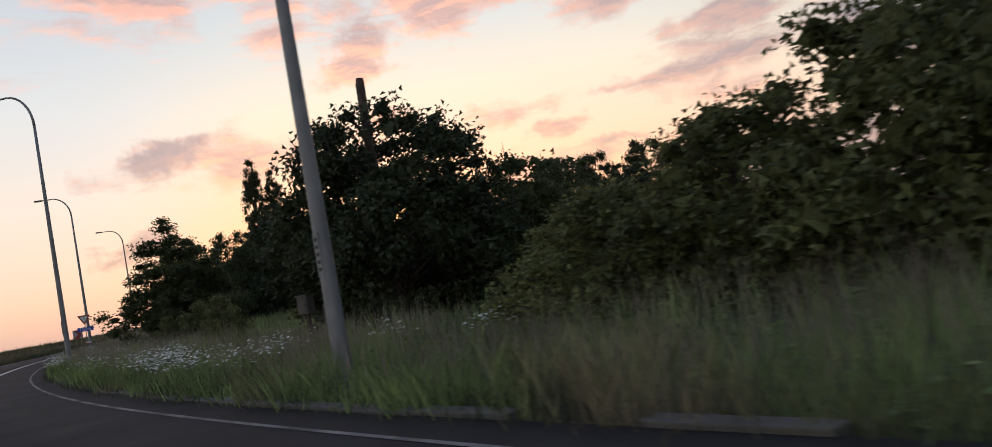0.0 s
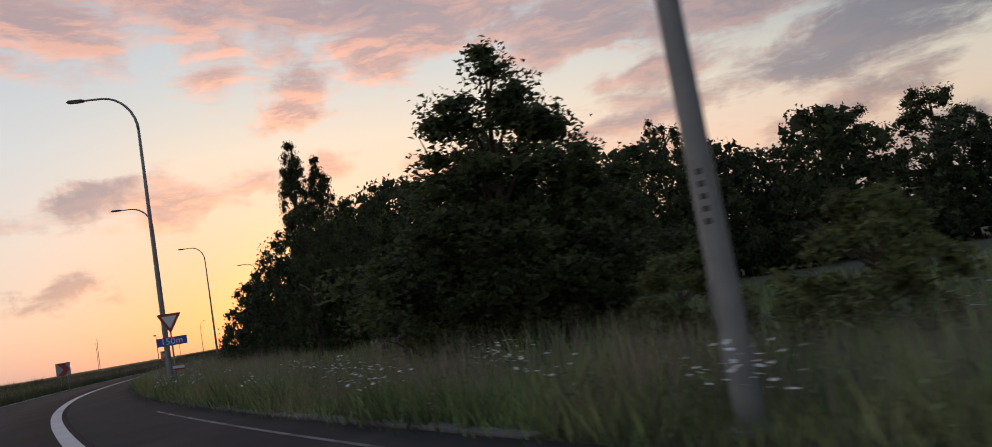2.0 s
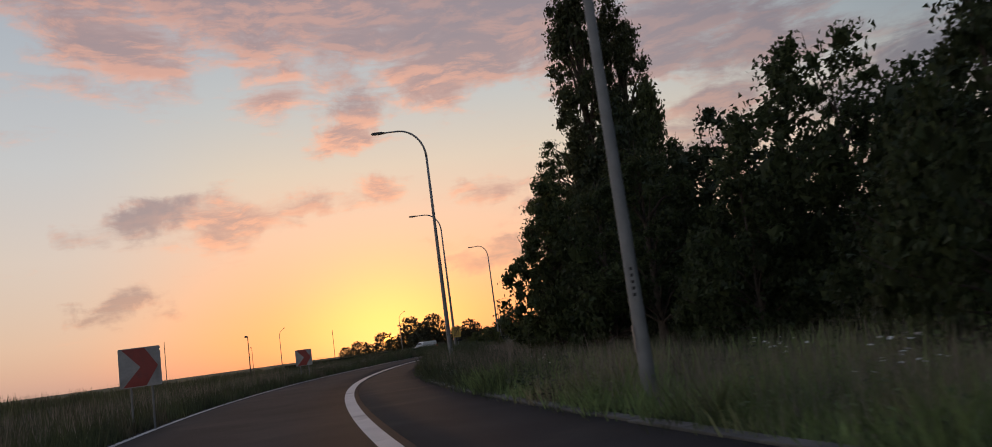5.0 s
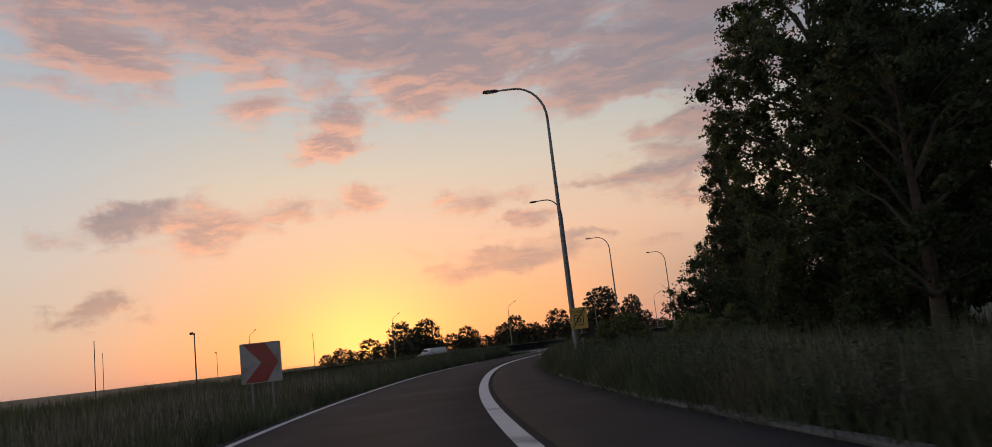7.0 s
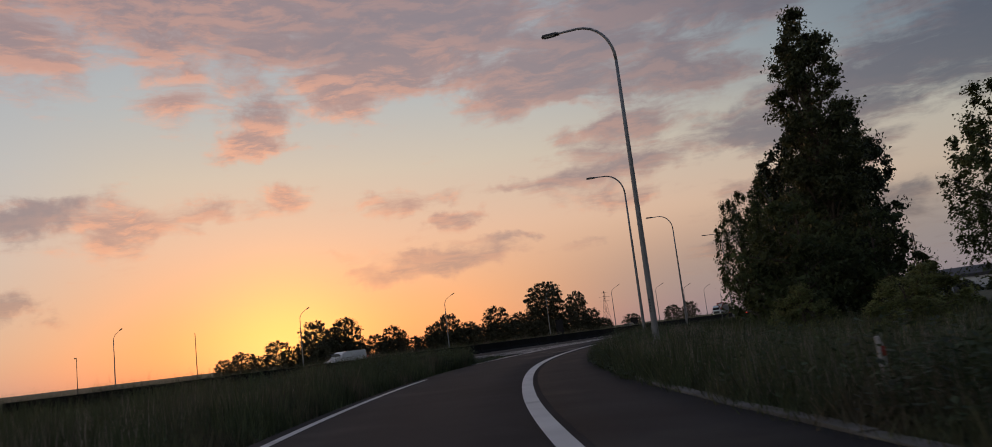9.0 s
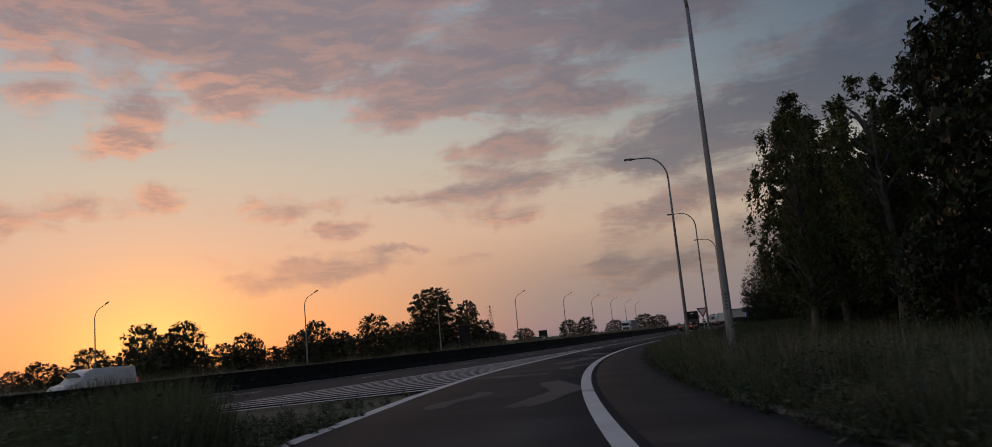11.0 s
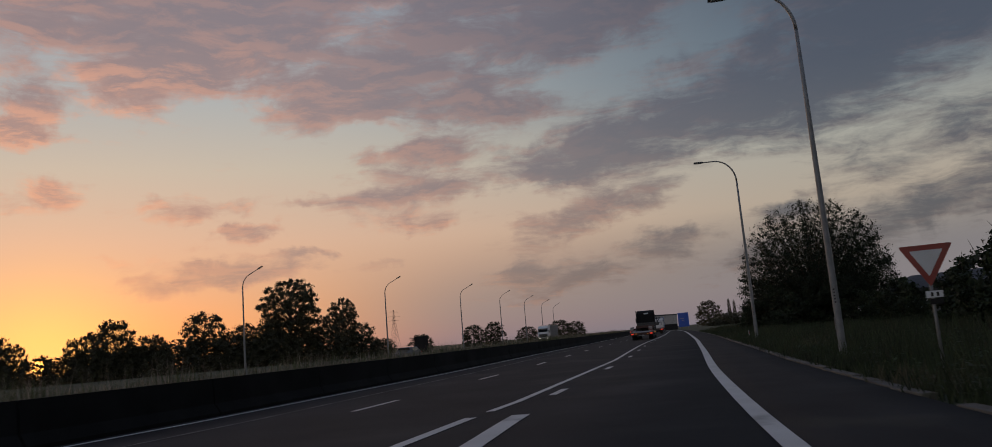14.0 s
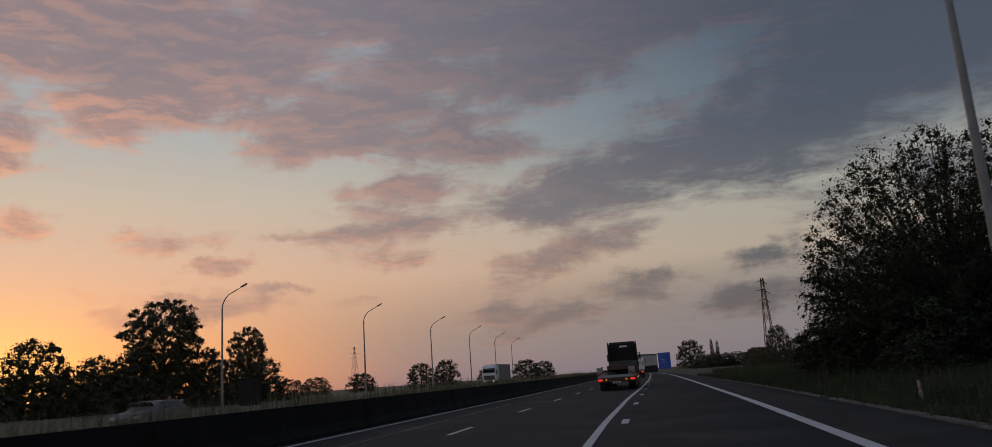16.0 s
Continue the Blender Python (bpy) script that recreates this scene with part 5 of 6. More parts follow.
def far_hall(x, y, yaw):
    root = thing("hall", pose(x, y, -0.1, 0, 0, yaw), "low white-clad hall behind the blue sign", "building")
    part("plinth", box((8.0, 8.0, 2.2), (0, 0, 1.1)), SIGN_BACK, root)
    part("wall", box((8.2, 8.2, 3.3), (0, 0, 3.85)), SIGN_GREY, root)
    part("roof", prism([(-4.2, 0), (4.2, 0), (4.2, 0.3), (-4.2, 0.55)], 8.4, pose(0, -4.2, 5.5)), ROOF, root)


far_hall(129.4, 497.4, HW_YAW)


def mast(x, y, h, label, flood=False):
    root = thing("mast", pose(x, y, -0.08), label, "mast", "thin masts across the fields")
    part("pole", tube([(0, 0, -0.2), (0, 0, h)], [0.09, 0.06], 8), DARKSTEEL, root)
    if flood:
        for dx in (-0.28,):
            part("floodlight", box((0.34, 0.25, 0.22), (dx, 0, h - 0.05), (20, 0, 0), 0.03), DARKSTEEL, root)
        part("crossbar", box((0.5, 0.08, 0.08), (-0.15, 0, h - 0.15)), DARKSTEEL, root)
    return root


mast(-86.8, 195.3, 6.2, "dark floodlight mast beyond the grass", True)
mast(-118.0, 235.0, 9.0, "thin dark mast far across the fields")
mast(-150.0, 300.0, 10.0, "thin dark mast far across the fields")
mast(-134.0, 330.0, 8.0, "thin dark mast far across the fields", True)
mast(-100.0, 300.0, 9.0, "thin dark mast far across the fields")


def pylon(x, y, h, base, yaw):
    root = thing("pylon", pose(x, y, -0.1, 0, 0, yaw), "distant lattice power pylon", "pylon", "pylons")
    legs = bmesh.new()
    lv = [0, 0.25, 0.45, 0.62, 0.76, 0.88, 1.0]
    wid = lambda q: base / 2 * (1 - q) ** 1.2 + 0.35
    for i in range(len(lv) - 1):
        a, b = wid(lv[i]), wid(lv[i + 1])
        za, zb = lv[i] * h, lv[i + 1] * h
        cor = ((1, 1), (-1, 1), (-1, -1), (1, -1))
        for k in range(4):
            (x0, y0), (x1, y1) = cor[k], cor[(k + 1) % 4]
            tube([(x0 * a, y0 * a, za), (x0 * b, y0 * b, zb)], 0.1, 4, legs, False)
            tube([(x0 * a, y0 * a, za), (x1 * b, y1 * b, zb)], 0.05, 4, legs, False)
            tube([(x1 * a, y1 * a, za), (x0 * b, y0 * b, zb)], 0.05, 4, legs, False)
    part("lattice", legs, DARKSTEEL, root)
    for z, w in ((0.72, 6.5), (0.83, 8.0), (0.94, 5.5)):
        part("crossarm", tube([(-w, 0, z * h), (0, 0, z * h + 0.9), (w, 0, z * h)], [0.08, 0.16, 0.08], 4), DARKSTEEL, root)
    return root


pylon(153.0, 1069.0, 43.0, 8.0, 20)
pylon(144.4, 454.3, 24.8, 2.4, 35)

snag = thing("wooden_post", pose(-0.8, 28.9, -0.1, 0, 1.5, 0), "weathered wooden post standing in a tall bush", "post")
part("post", tube([(0, 0, -0.3), (0.04, 0, 4.0), (0.0, 0.05, 7.9), (0.02, 0.05, 8.1)], [0.17, 0.16, 0.15, 0.12], 9), BARK, snag)
part("stub", tube([(0.05, 0, 7.0), (0.25, 0.05, 7.2)], [0.06, 0.03], 6), BARK, snag)


def grey_box(x, y, yaw):
    root = thing("post_box", pose(x, y, -0.1, 0, 0, yaw), "weathered grey box on a short post in the grass", "box")
    part("post", box((0.1, 0.1, 1.1), (0, 0.02, 0.45), bevel=0.01), BARK, root)
    part("body", box((0.4, 0.3, 0.5), (0, 0, 1.22), bevel=0.015), KERB, root)
    part("cap", box((0.46, 0.36, 0.05), (0, 0, 1.5), bevel=0.012), KERB, root)
    door = part("door", box((0.33, 0.015, 0.4), (0, -0.158, 1.22), bevel=0.005), KERB, root)
    part("handle", box((0.03, 0.02, 0.08), (0.12, -0.176, 1.22), bevel=0.004), DARKSTEEL, door)


grey_box(-2.75, 26.45, -28)

# ---------------------------------------------------------------- buildings


def house(m, label, wall, roof):
    """A gabled house behind the bushes."""
    root = thing("house", m, label, "house", "houses")
    w, d, eave, ridge = 7.8, 10.0, 2.9, 6.5
    part("wall", prism([(-w / 2, 0), (w / 2, 0), (w / 2, eave), (0, ridge - 0.15), (-w / 2, eave)], d), wall, root)
    for sgn in (-1, 1):
        run, rise = w / 2 + 0.4, (ridge - eave) * (w / 2 + 0.4) / (w / 2)
        prof_ = [(0, ridge), (sgn * run, ridge - rise), (sgn * run, ridge - rise + 0.18), (0, ridge + 0.18)]
        rf = part("roof", prism(prof_, d + 0.6, pose(0, -0.3, 0)), roof, root)
        ang = math.degrees(math.atan2(rise, run)) * sgn
        for k in (0.38, 0.58):
            part("skylight", box((0.75, 0.55, 0.06), (sgn * run * k, d * (0.3 + k * 0.3), ridge - rise * k + 0.21), (0, ang, 0)), GLASS_DARK if sgn > 0 else CLAD, rf)
    part("window", box((1.1, 0.06, 1.2), (-1.2, -0.02, 1.6)), GLASS_DARK, root)
    part("window", box((0.9, 0.06, 1.0), (0.6, -0.02, 4.4)), GLASS_DARK, root)
    part("chimney", box((0.6, 0.6, 1.2), (0.8, 6.5, ridge - 0.1)), wall, root)


house(pose(-12.9, 198.5, -0.1, 0, 0, -32), "dark gabled house with skylights behind bushes", BRICK, ROOF)


def shed():
    root = thing("warehouse", pose(44.6, 279.4, -0.1, 0, 0, -70), "long low warehouse with white cladding and dark roof", "building")
    part("wall", box((46, 14, 2.6), (0, 0, 1.3)), CLAD, root)
    part("eaves_band", box((46.6, 14.6, 0.5), (0, 0, 2.85)), ROOF, root)
    part("roof", prism([(-7.4, 0), (7.4, 0), (0, 1.5)], 47, pose(-23.5, 0, 3.1, 0, 0, -90)), ROOF, root)
    for k in range(6):
        part("roller_door", box((3.0, 0.06, 2.2), (-18 + k * 7.2, -7.04, 1.1)), STEEL_GREY, root)


shed()

# ---------------------------------------------------------------- vehicles


def add_wheel(parent, x, y, r, w):
    wh = new("wheel")
    wh.parent = parent
    wh.matrix_basis = pose(x, y, r)
    wh.empty_display_size = 0.2
    part("tyre", wheel_mesh(r, w), RUBBER, wh, smooth=False)
    part("rim", rim_mesh(r, w), STEEL_GREY, wh)
    return wh


def tractor_cab(parent, y, paint_mat, high=3.75, light_bar=True):
    """A sleeper cab whose back wall stands at y, facing +y."""
    side = [(y, 0.95), (y + 2.15, 0.95), (y + 2.3, 1.3), (y + 2.28, 2.05), (y + 2.0, 3.1), (y + 1.5, high - 0.12), (y + 0.5, high), (y, high - 0.25)]
    bm = prism(side, 2.44, pose(1.22, 0, 0, 0, 0, 90))
    bmesh.ops.bevel(bm, geom=[e for e in bm.edges if len(e.link_faces) == 2 and e.calc_face_angle() > 0.9], offset=0.13, segments=3, affect="EDGES")
    cab = part("cab", bm, paint_mat, parent)
    part("windscreen", box((2.1, 0.05, 0.95), (0, y + 2.19, 2.52), (-16, 0, 0), 0.02), GLASS_DARK, cab)
    for sx in (-1, 1):
        part("side_window", box((0.04, 0.85, 0.72), (sx * 1.225, y + 1.5, 2.42), (0, 0, 0), 0.015), GLASS_DARK, cab)
        part("mirror", box((0.1, 0.22, 0.62), (sx * 1.42, y + 2.1, 2.45), (0, 0, 0), 0.03), DARKSTEEL, cab)
        part("mirror_arm", tube([(sx * 1.2, y + 2.05, 2.8), (sx * 1.42, y + 2.1, 2.75)], 0.02, 6), DARKSTEEL, cab)
        part("headlight", box((0.42, 0.06, 0.2), (sx * 0.9, y + 2.3, 1.05), (0, 0, 0), 0.02), LAMPGLASS, cab)
        part("step", box((0.1, 0.7, 0.5), (sx * 1.2, y + 1.35, 0.68), (0, 0, 0), 0.02), DARKSTEEL, cab)
        part("side_fairing", box((0.05, 0.6, high - 1.5), (sx * 1.2, y - 0.28, 0.75 + high / 2), (0, 0, 0), 0.015), paint_mat, cab)
    part("grille", box((1.9, 0.05, 0.7), (0, y + 2.31, 1.6), (0, 0, 0), 0.02), DARKSTEEL, cab)
    part("bumper", box((2.44, 0.3, 0.45), (0, y + 2.2, 0.62), (0, 0, 0), 0.05), DARKSTEEL, cab)
    part("sun_visor", box((2.2, 0.25, 0.1), (0, y + 2.15, 3.1), (20, 0, 0), 0.02), DARKSTEEL, cab)
    if light_bar:
        part("back_light_sign", box((0.62, 0.02, 0.16), (0.1, y - 0.012, high - 0.42), (0, 0, 0)), SIGN_WHITE, cab, "small lit pale bar on the back wall")
    return cab


def lowbed_truck(m):
    """A tractor unit that draws an empty low-bed trailer."""
    root = thing("low_loader_truck", m, "black tractor unit with an empty low-bed trailer, tail lights on", "truck")
    y0 = 5.0
    part("chassis", box((0.9, 7.0, 0.28), (0, y0 - 0.8, 0.85), bevel=0.02), DARKSTEEL, root)
    tractor_cab(root, y0, TRUCK_DARK)
    for sx in (-1, 1):
        add_wheel(root, sx * 1.02, y0 + 1.2, 0.5, 0.32)
        for dy in (-1.9, -3.25):
            add_wheel(root, sx * 0.92, y0 + dy, 0.5, 0.6)
            part("mudguard", tube([(sx * 0.62, y0 + dy, 1.1), (sx * 1.22, y0 + dy, 1.1)], 0.52, 12), DARKSTEEL, root)
    part("fuel_tank", box((0.6, 1.3, 0.6), (-0.95, y0 - 0.6, 0.75), bevel=0.12), STEEL_GREY, root)
    part("ballast_box", box((2.3, 0.9, 1.1), (0, y0 - 0.75, 1.55), bevel=0.04), DARKSTEEL, root)
    part("fifth_wheel", box((0.9, 0.9, 0.16), (0, y0 - 2.6, 1.15), bevel=0.03), DARKSTEEL, root)
    part("gooseneck", box((2.3, 3.0, 0.35), (0, y0 - 3.2, 1.45), (-4, 0, 0), 0.04), STEEL_RED, root)
    part("bed_frame", box((2.7, 8.6, 0.3), (0, -3.9, 0.82), bevel=0.03), STEEL_RED, root)
    for k in range(9):
        part("deck_plank", box((0.27, 8.4, 0.05), (-1.2 + k * 0.3, -3.9, 0.995), bevel=0.006), PLANK, root)
    part("rear_slope", box((2.6, 1.3, 0.24), (0, -8.6, 0.86), (6, 0, 0), 0.03), STEEL_GREY, root)
    for dy in (-4.6, -5.9, -7.2):
        for sx in (-1, 1):
            add_wheel(root, sx * 1.0, dy, 0.42, 0.55)
    beam = part("rear_beam", box((2.75, 0.16, 0.3), (0, -9.25, 0.72), bevel=0.02), STEEL_RED, root)
    for sx in (-1, 1):
        part("tail_lamp", box((0.3, 0.05, 0.12), (sx * 1.1, -9.35, 0.74)), TAIL, beam, "glowing red tail lamp")
        part("side_lamp", box((0.09, 0.05, 0.09), (sx * 0.68, -9.35, 0.74)), AMBER, beam, "small amber lamp")
        part("ramp_board", box((0.46, 0.04, 0.55), (sx * 1.08, -9.1, 1.3), (8, 0, 0), 0.01), SIGN_GREY, root, "white marker board with red slanting stripes")
        for k in range(3):
            part("red_stripe", box((0.5, 0.012, 0.09), (sx * 1.08, -9.128 + 0.026 * k, 1.14 + k * 0.17), (8, 35 * sx, 0)), SIGN_RED, root)
        for k in range(4):
            part("marker_lamp", box((0.03, 0.1, 0.05), (sx * 1.365, -1.2 - k * 1.9, 0.82)), AMBER, root)
    part("number_plate", box((0.52, 0.02, 0.12), (0, -9.345, 0.55)), SIGN_WHITE, root, "pale number plate")
    part("plate_mark", box((0.4, 0.006, 0.06), (0, -9.358, 0.55)), SIGN_BLACK, root)
    return root


def crane_truck(m):
    root = thing("flatbed_truck", m, "white flatbed truck with drop sides and a folded crane", "truck")
    part("chassis", box((0.9, 8.6, 0.28), (0, 0, 0.8), bevel=0.02), DARKSTEEL, root)
    tractor_cab(root, 2.6, TRUCK_WHITE, 3.1, False)
    bed = part("load_bed", box((2.5, 6.2, 0.16), (0, -1.6, 1.15), bevel=0.02), STEEL_GREY, root)
    for sx in (-1, 1):
        for k in range(3):
            part("drop_side", box((0.05, 2.02, 0.55), (sx * 1.24, -3.65 + k * 2.06, 1.5), bevel=0.012), TRUCK_WHITE, root)
        add_wheel(root, sx * 1.0, 3.6, 0.48, 0.3)
        for dy in (-2.2, -3.5):
            add_wheel(root, sx * 0.92, dy, 0.48, 0.55)
        part("tail_lamp", box((0.35, 0.05, 0.14), (sx * 0.95, -4.75, 0.85)), TAIL, root, "glowing red tail lamp")
    part("tailboard", box((2.45, 0.05, 0.55), (0, -4.7, 1.5), bevel=0.012), TRUCK_WHITE, root)
    for k in range(4):
        part("rack_post", tube([(-1.0 + k * 0.66, -3.0, 1.2), (-1.0 + k * 0.66, -3.0, 2.3)], 0.04, 6), DARKSTEEL, root)
    part("rack_rail", tube([(-1.1, -3.0, 2.3), (1.1, -3.0, 2.3)], 0.04, 6), DARKSTEEL, root)
    part("crane_base", box((0.8, 0.6, 1.3), (0, 1.9, 1.8), bevel=0.05), DARKSTEEL, root)
    part("crane_boom", tube([(0, 1.9, 2.4), (0.7, 1.7, 3.3), (-0.8, 1.9, 3.0)], [0.16, 0.14, 0.1], 8), DARKSTEEL, root)
    return root


def curtain_truck(m, cover, cab_mat, label, lamps):
    root = thing("semi_trailer_truck", m, label, "truck", "articulated trucks")
    part("chassis", box((0.9, 14.0, 0.28), (0, -0.5, 0.9), bevel=0.02), DARKSTEEL, root)
    cab = tractor_cab(root, 4.6, cab_mat, 3.8, False)
    part("trailer_body", box((2.5, 11.6, 2.75), (0, -1.9, 2.5), bevel=0.04), cover, root)
    for k in range(2):
        part("rear_door", box((1.2, 0.05, 2.55), (-0.61 + 1.22 * k, -7.73, 2.5), bevel=0.01), CLAD, root)
    for sx in (-1, 1):
        add_wheel(root, sx * 1.0, 5.8, 0.5, 0.32)
        for dy in (2.6, -4.2, -5.5, -6.8):
            add_wheel(root, sx * 0.95, dy, 0.5, 0.5)
        part("tail_lamp", box((0.35, 0.05, 0.14), (sx * 0.95, -7.74, 0.95)), TAIL, root, "glowing red tail lamp")
        if lamps:
            part("lit_headlight", box((0.3, 0.05, 0.16), (sx * 0.88, 6.95, 0.95)), HEADLIGHT, root, "lit headlight")
    return root


def shell(outline, width, mat, parent, name="body", tuck=0.12):
    """A car body: a side outline pushed across, its upper edge drawn in."""
    bm = prism(outline, width, pose(width / 2, 0, 0, 0, 0, 90))
    top = max(z for _, z in outline)
    for v in bm.verts:
        k = max(0.0, (v.co.z - top * 0.55) / (top * 0.45))
        v.co.x *= 1 - tuck * k
    bmesh.ops.bevel(bm, geom=[e for e in bm.edges if len(e.link_faces) == 2 and e.calc_face_angle() > 0.5], offset=0.06, segments=2, affect="EDGES")
    return part(name, bm, mat, parent)


def van(m):
    root = thing("van", m, "white panel van on the main road", "van")
    shell([(-2.7, 0.4), (2.4, 0.4), (2.6, 0.8), (2.45, 1.15), (1.7, 1.35), (0.95, 2.15), (0.5, 2.3), (-2.6, 2.3), (-2.75, 1.0)], 1.95, TRUCK_WHITE, root)
    part("windscreen", box((1.5, 0.05, 0.9), (0, 1.36, 1.76), (-47, 0, 0), 0.02), GLASS_DARK, root)
    for sx in (-1, 1):
        part("side_window", box((0.03, 0.8, 0.55), (sx * 0.9, 0.75, 1.7), (0, -7 * sx, 0), 0.01), GLASS_DARK, root)
        part("tail_lamp", box((0.12, 0.05, 0.4), (sx * 0.85, -2.76, 1.15)), TAIL, root, "red tail lamp")
        for dy in (1.65, -1.75):
            add_wheel(root, sx * 0.86, dy, 0.34, 0.22)
    for sx in (-1, 1):
        part("rear_window", box((0.62, 0.03, 0.5), (sx * 0.4, -2.69, 1.75), (0, 0, 0), 0.01), GLASS_DARK, root)
    return root


def car(m, mat, label, lit):
    root = thing("car", m, label, "car", "cars on the main road")
    shell([(-2.15, 0.3), (2.1, 0.3), (2.25, 0.6), (2.1, 0.85), (1.1, 0.98), (0.35, 1.42), (-1.2, 1.46), (-2.05, 0.98), (-2.2, 0.7)], 1.78, mat, root, tuck=0.2)
    part("windscreen", box((1.25, 0.04, 0.8), (0, 0.74, 1.2), (-60, 0, 0), 0.01), GLASS_DARK, root)
    part("rear_window", box((1.2, 0.04, 0.7), (0, -1.66, 1.22), (58, 0, 0), 0.01), GLASS_DARK, root)
    for sx in (-1, 1):
        part("side_window", box((0.03, 1.5, 0.34), (sx * 0.77, -0.4, 1.2), (0, -16 * sx, 0), 0.01), GLASS_DARK, root)
        part("tail_lamp", box((0.3, 0.05, 0.12), (sx * 0.66, -2.2, 0.78)), TAIL, root, "red tail lamp")
        part("headlight", box((0.3, 0.05, 0.12), (sx * 0.66, 2.2, 0.68)), HEADLIGHT if lit else LAMPGLASS, root)
        for dy in (1.4, -1.35):
            add_wheel(root, sx * 0.8, dy, 0.31, 0.2)
    return root


def on_road(along, p, turn=0.0):
    q, w = road_at(along, p), road_at(along + 2.0, p)
    d = w - q
    return pose(q[0], q[1], 0.0, 0, 0, math.degrees(math.atan2(-d[0], d[1])) + turn)


lowbed_truck(on_road(67.5, 7.1))
crane_truck(on_road(130.0, 7.0))
curtain_truck(on_road(190.0, 6.5), TRUCK_BLUE, TRUCK_WHITE, "articulated truck with a blue cover far along the road", False)
curtain_truck(on_road(146.0, -18.5, 180), STEEL_GREY, TRUCK_WHITE, "oncoming articulated truck with a grey cover", True)
car(on_road(150.0, 6.4), STEEL_RED, "small dark red car far along the road", False)
car(on_road(128.0, 2.4), STEEL_GREY, "grey car in the outer lane", False)
car(on_road(41.0, -16.0, 180), STEEL_GREY, "silver car behind the median barrier", False)
van(on_road(-51.5, -16.0, 180) @ Matrix.Diagonal((1, 1, 0.87, 1)))

# ---------------------------------------------------------------- long grass and flowers


def blades(rng, XY, h0, h1, width, lean, z=-0.08, clump=0.12, plain=False):
    """Single pointed blades standing at XY."""
    n = len(XY)
    base = np.c_[XY + rng.normal(size=(n, 2)) * clump, np.full(n, z)]
    a = rng.uniform(0, 2 * math.pi, n)
    swell = np.sin(XY[:, 0] * 1.1 + 1.7 * np.sin(XY[:, 1] * 0.6)) * np.sin(XY[:, 1] * 0.9 + 1.3 * np.sin(XY[:, 0] * 0.5))
    h = rng.uniform(h0, h1, n) * (0.82 + 0.36 * swell)
    w = width * rng.uniform(0.6, 1.4, n)
    side = np.c_[np.cos(a), np.sin(a), np.zeros(n)] * w[:, None] / 2
    b = rng.uniform(0, 2 * math.pi, n)
    tip = base + np.c_[np.cos(b) * h * lean * rng.uniform(0.2, 1, n), np.sin(b) * h * lean * rng.uniform(0.2, 1, n), h]
    mid = base * 0.45 + tip * 0.55
    mid[:, 2] += h * 0.08
    if plain:
        return np.stack([base - side, base + side, tip], 1).reshape(-1, 3)
    V = np.stack([base - side, base + side, mid + side * 0.7, tip, mid - side * 0.7], 1)
    return V.reshape(-1, 3)


def five_sided(name, V, mat, label, category, sides=5):
    F = np.arange(len(V)).reshape(-1, sides)
    return fast_mesh(name, V, F, mat, "stuff", label, category)


def beside(rng, n, s0, s1, o0, o1, power=1.6):
    s = rng.uniform(s0, s1, n)
    o = o0 + (o1 - o0) * rng.uniform(0, 1, n) ** power
    if o0 > 0:
        o = o + np.interp(s, *EDGE_O) - 4.42
    return ramp_at(s, o)


def along_road(rng, n, a0, a1, p0, p1, power=1.0):
    a = rng.uniform(a0, a1, n)
    p = p0 + (p1 - p0) * rng.uniform(0, 1, n) ** power
    return road_at(a, p, 1.0) if p1 < 0 else road_at(a, p, 0.0)


def keep(XY, rng, size=3.0, low=0.2):
    """Thin the grass in drifts."""
    v = np.array([noise.noise((x / size, y / size, 3.0)) for x, y in XY])
    return XY[rng.uniform(0, 1, len(XY)) < np.clip(0.62 + v * 0.9, low, 1)]


rng = np.random.default_rng(7)
# brightened grass colour on the first stretch, standing in for exposure and glare
for s0, s1, n, mat in ((-10, 112, 0.5, BRIGHT_GRASS), (108, 240, 0.42, BLADES)):
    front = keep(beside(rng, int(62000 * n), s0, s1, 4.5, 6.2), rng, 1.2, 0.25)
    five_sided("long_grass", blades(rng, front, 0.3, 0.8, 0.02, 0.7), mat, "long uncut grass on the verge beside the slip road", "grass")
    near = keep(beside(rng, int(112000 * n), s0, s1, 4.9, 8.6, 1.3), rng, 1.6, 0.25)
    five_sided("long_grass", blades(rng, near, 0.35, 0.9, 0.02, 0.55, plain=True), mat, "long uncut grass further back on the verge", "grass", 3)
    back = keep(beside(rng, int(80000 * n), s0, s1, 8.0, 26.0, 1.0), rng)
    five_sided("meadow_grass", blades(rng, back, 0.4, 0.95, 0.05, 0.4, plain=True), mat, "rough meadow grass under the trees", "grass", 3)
fringe = beside(rng, 34000, -10, 240, 4.32, 5.0, 1.0)
five_sided("short_grass", blades(rng, fringe, 0.08, 0.35, 0.025, 0.8, plain=True), BLADES, "short ragged grass at the kerb", "grass", 3)
heads = keep(beside(rng, 60000, -10, 236, 5.0, 10.5, 1.2), rng, 2.0, 0.1)
five_sided("seeding_grass", blades(rng, heads, 0.75, 1.2, 0.012, 0.3, plain=True), STRAW, "pale seeding grass stalks above the verge", "grass", 3)
heads = keep(beside(rng, 10000, 24, 112, 5.2, 8.0, 1.0), rng, 1.6, 0.15)
five_sided("seeding_grass", blades(rng, heads, 0.55, 0.95, 0.016, 0.35, plain=True), STRAW, "pale seeding grass along the edge of the verge", "grass", 3)
left = beside(rng, 58000, 20, 201, -4.15, -11.0)
lback = beside(rng, 40000, 20, 196, -10.0, -32.0, 1.0)
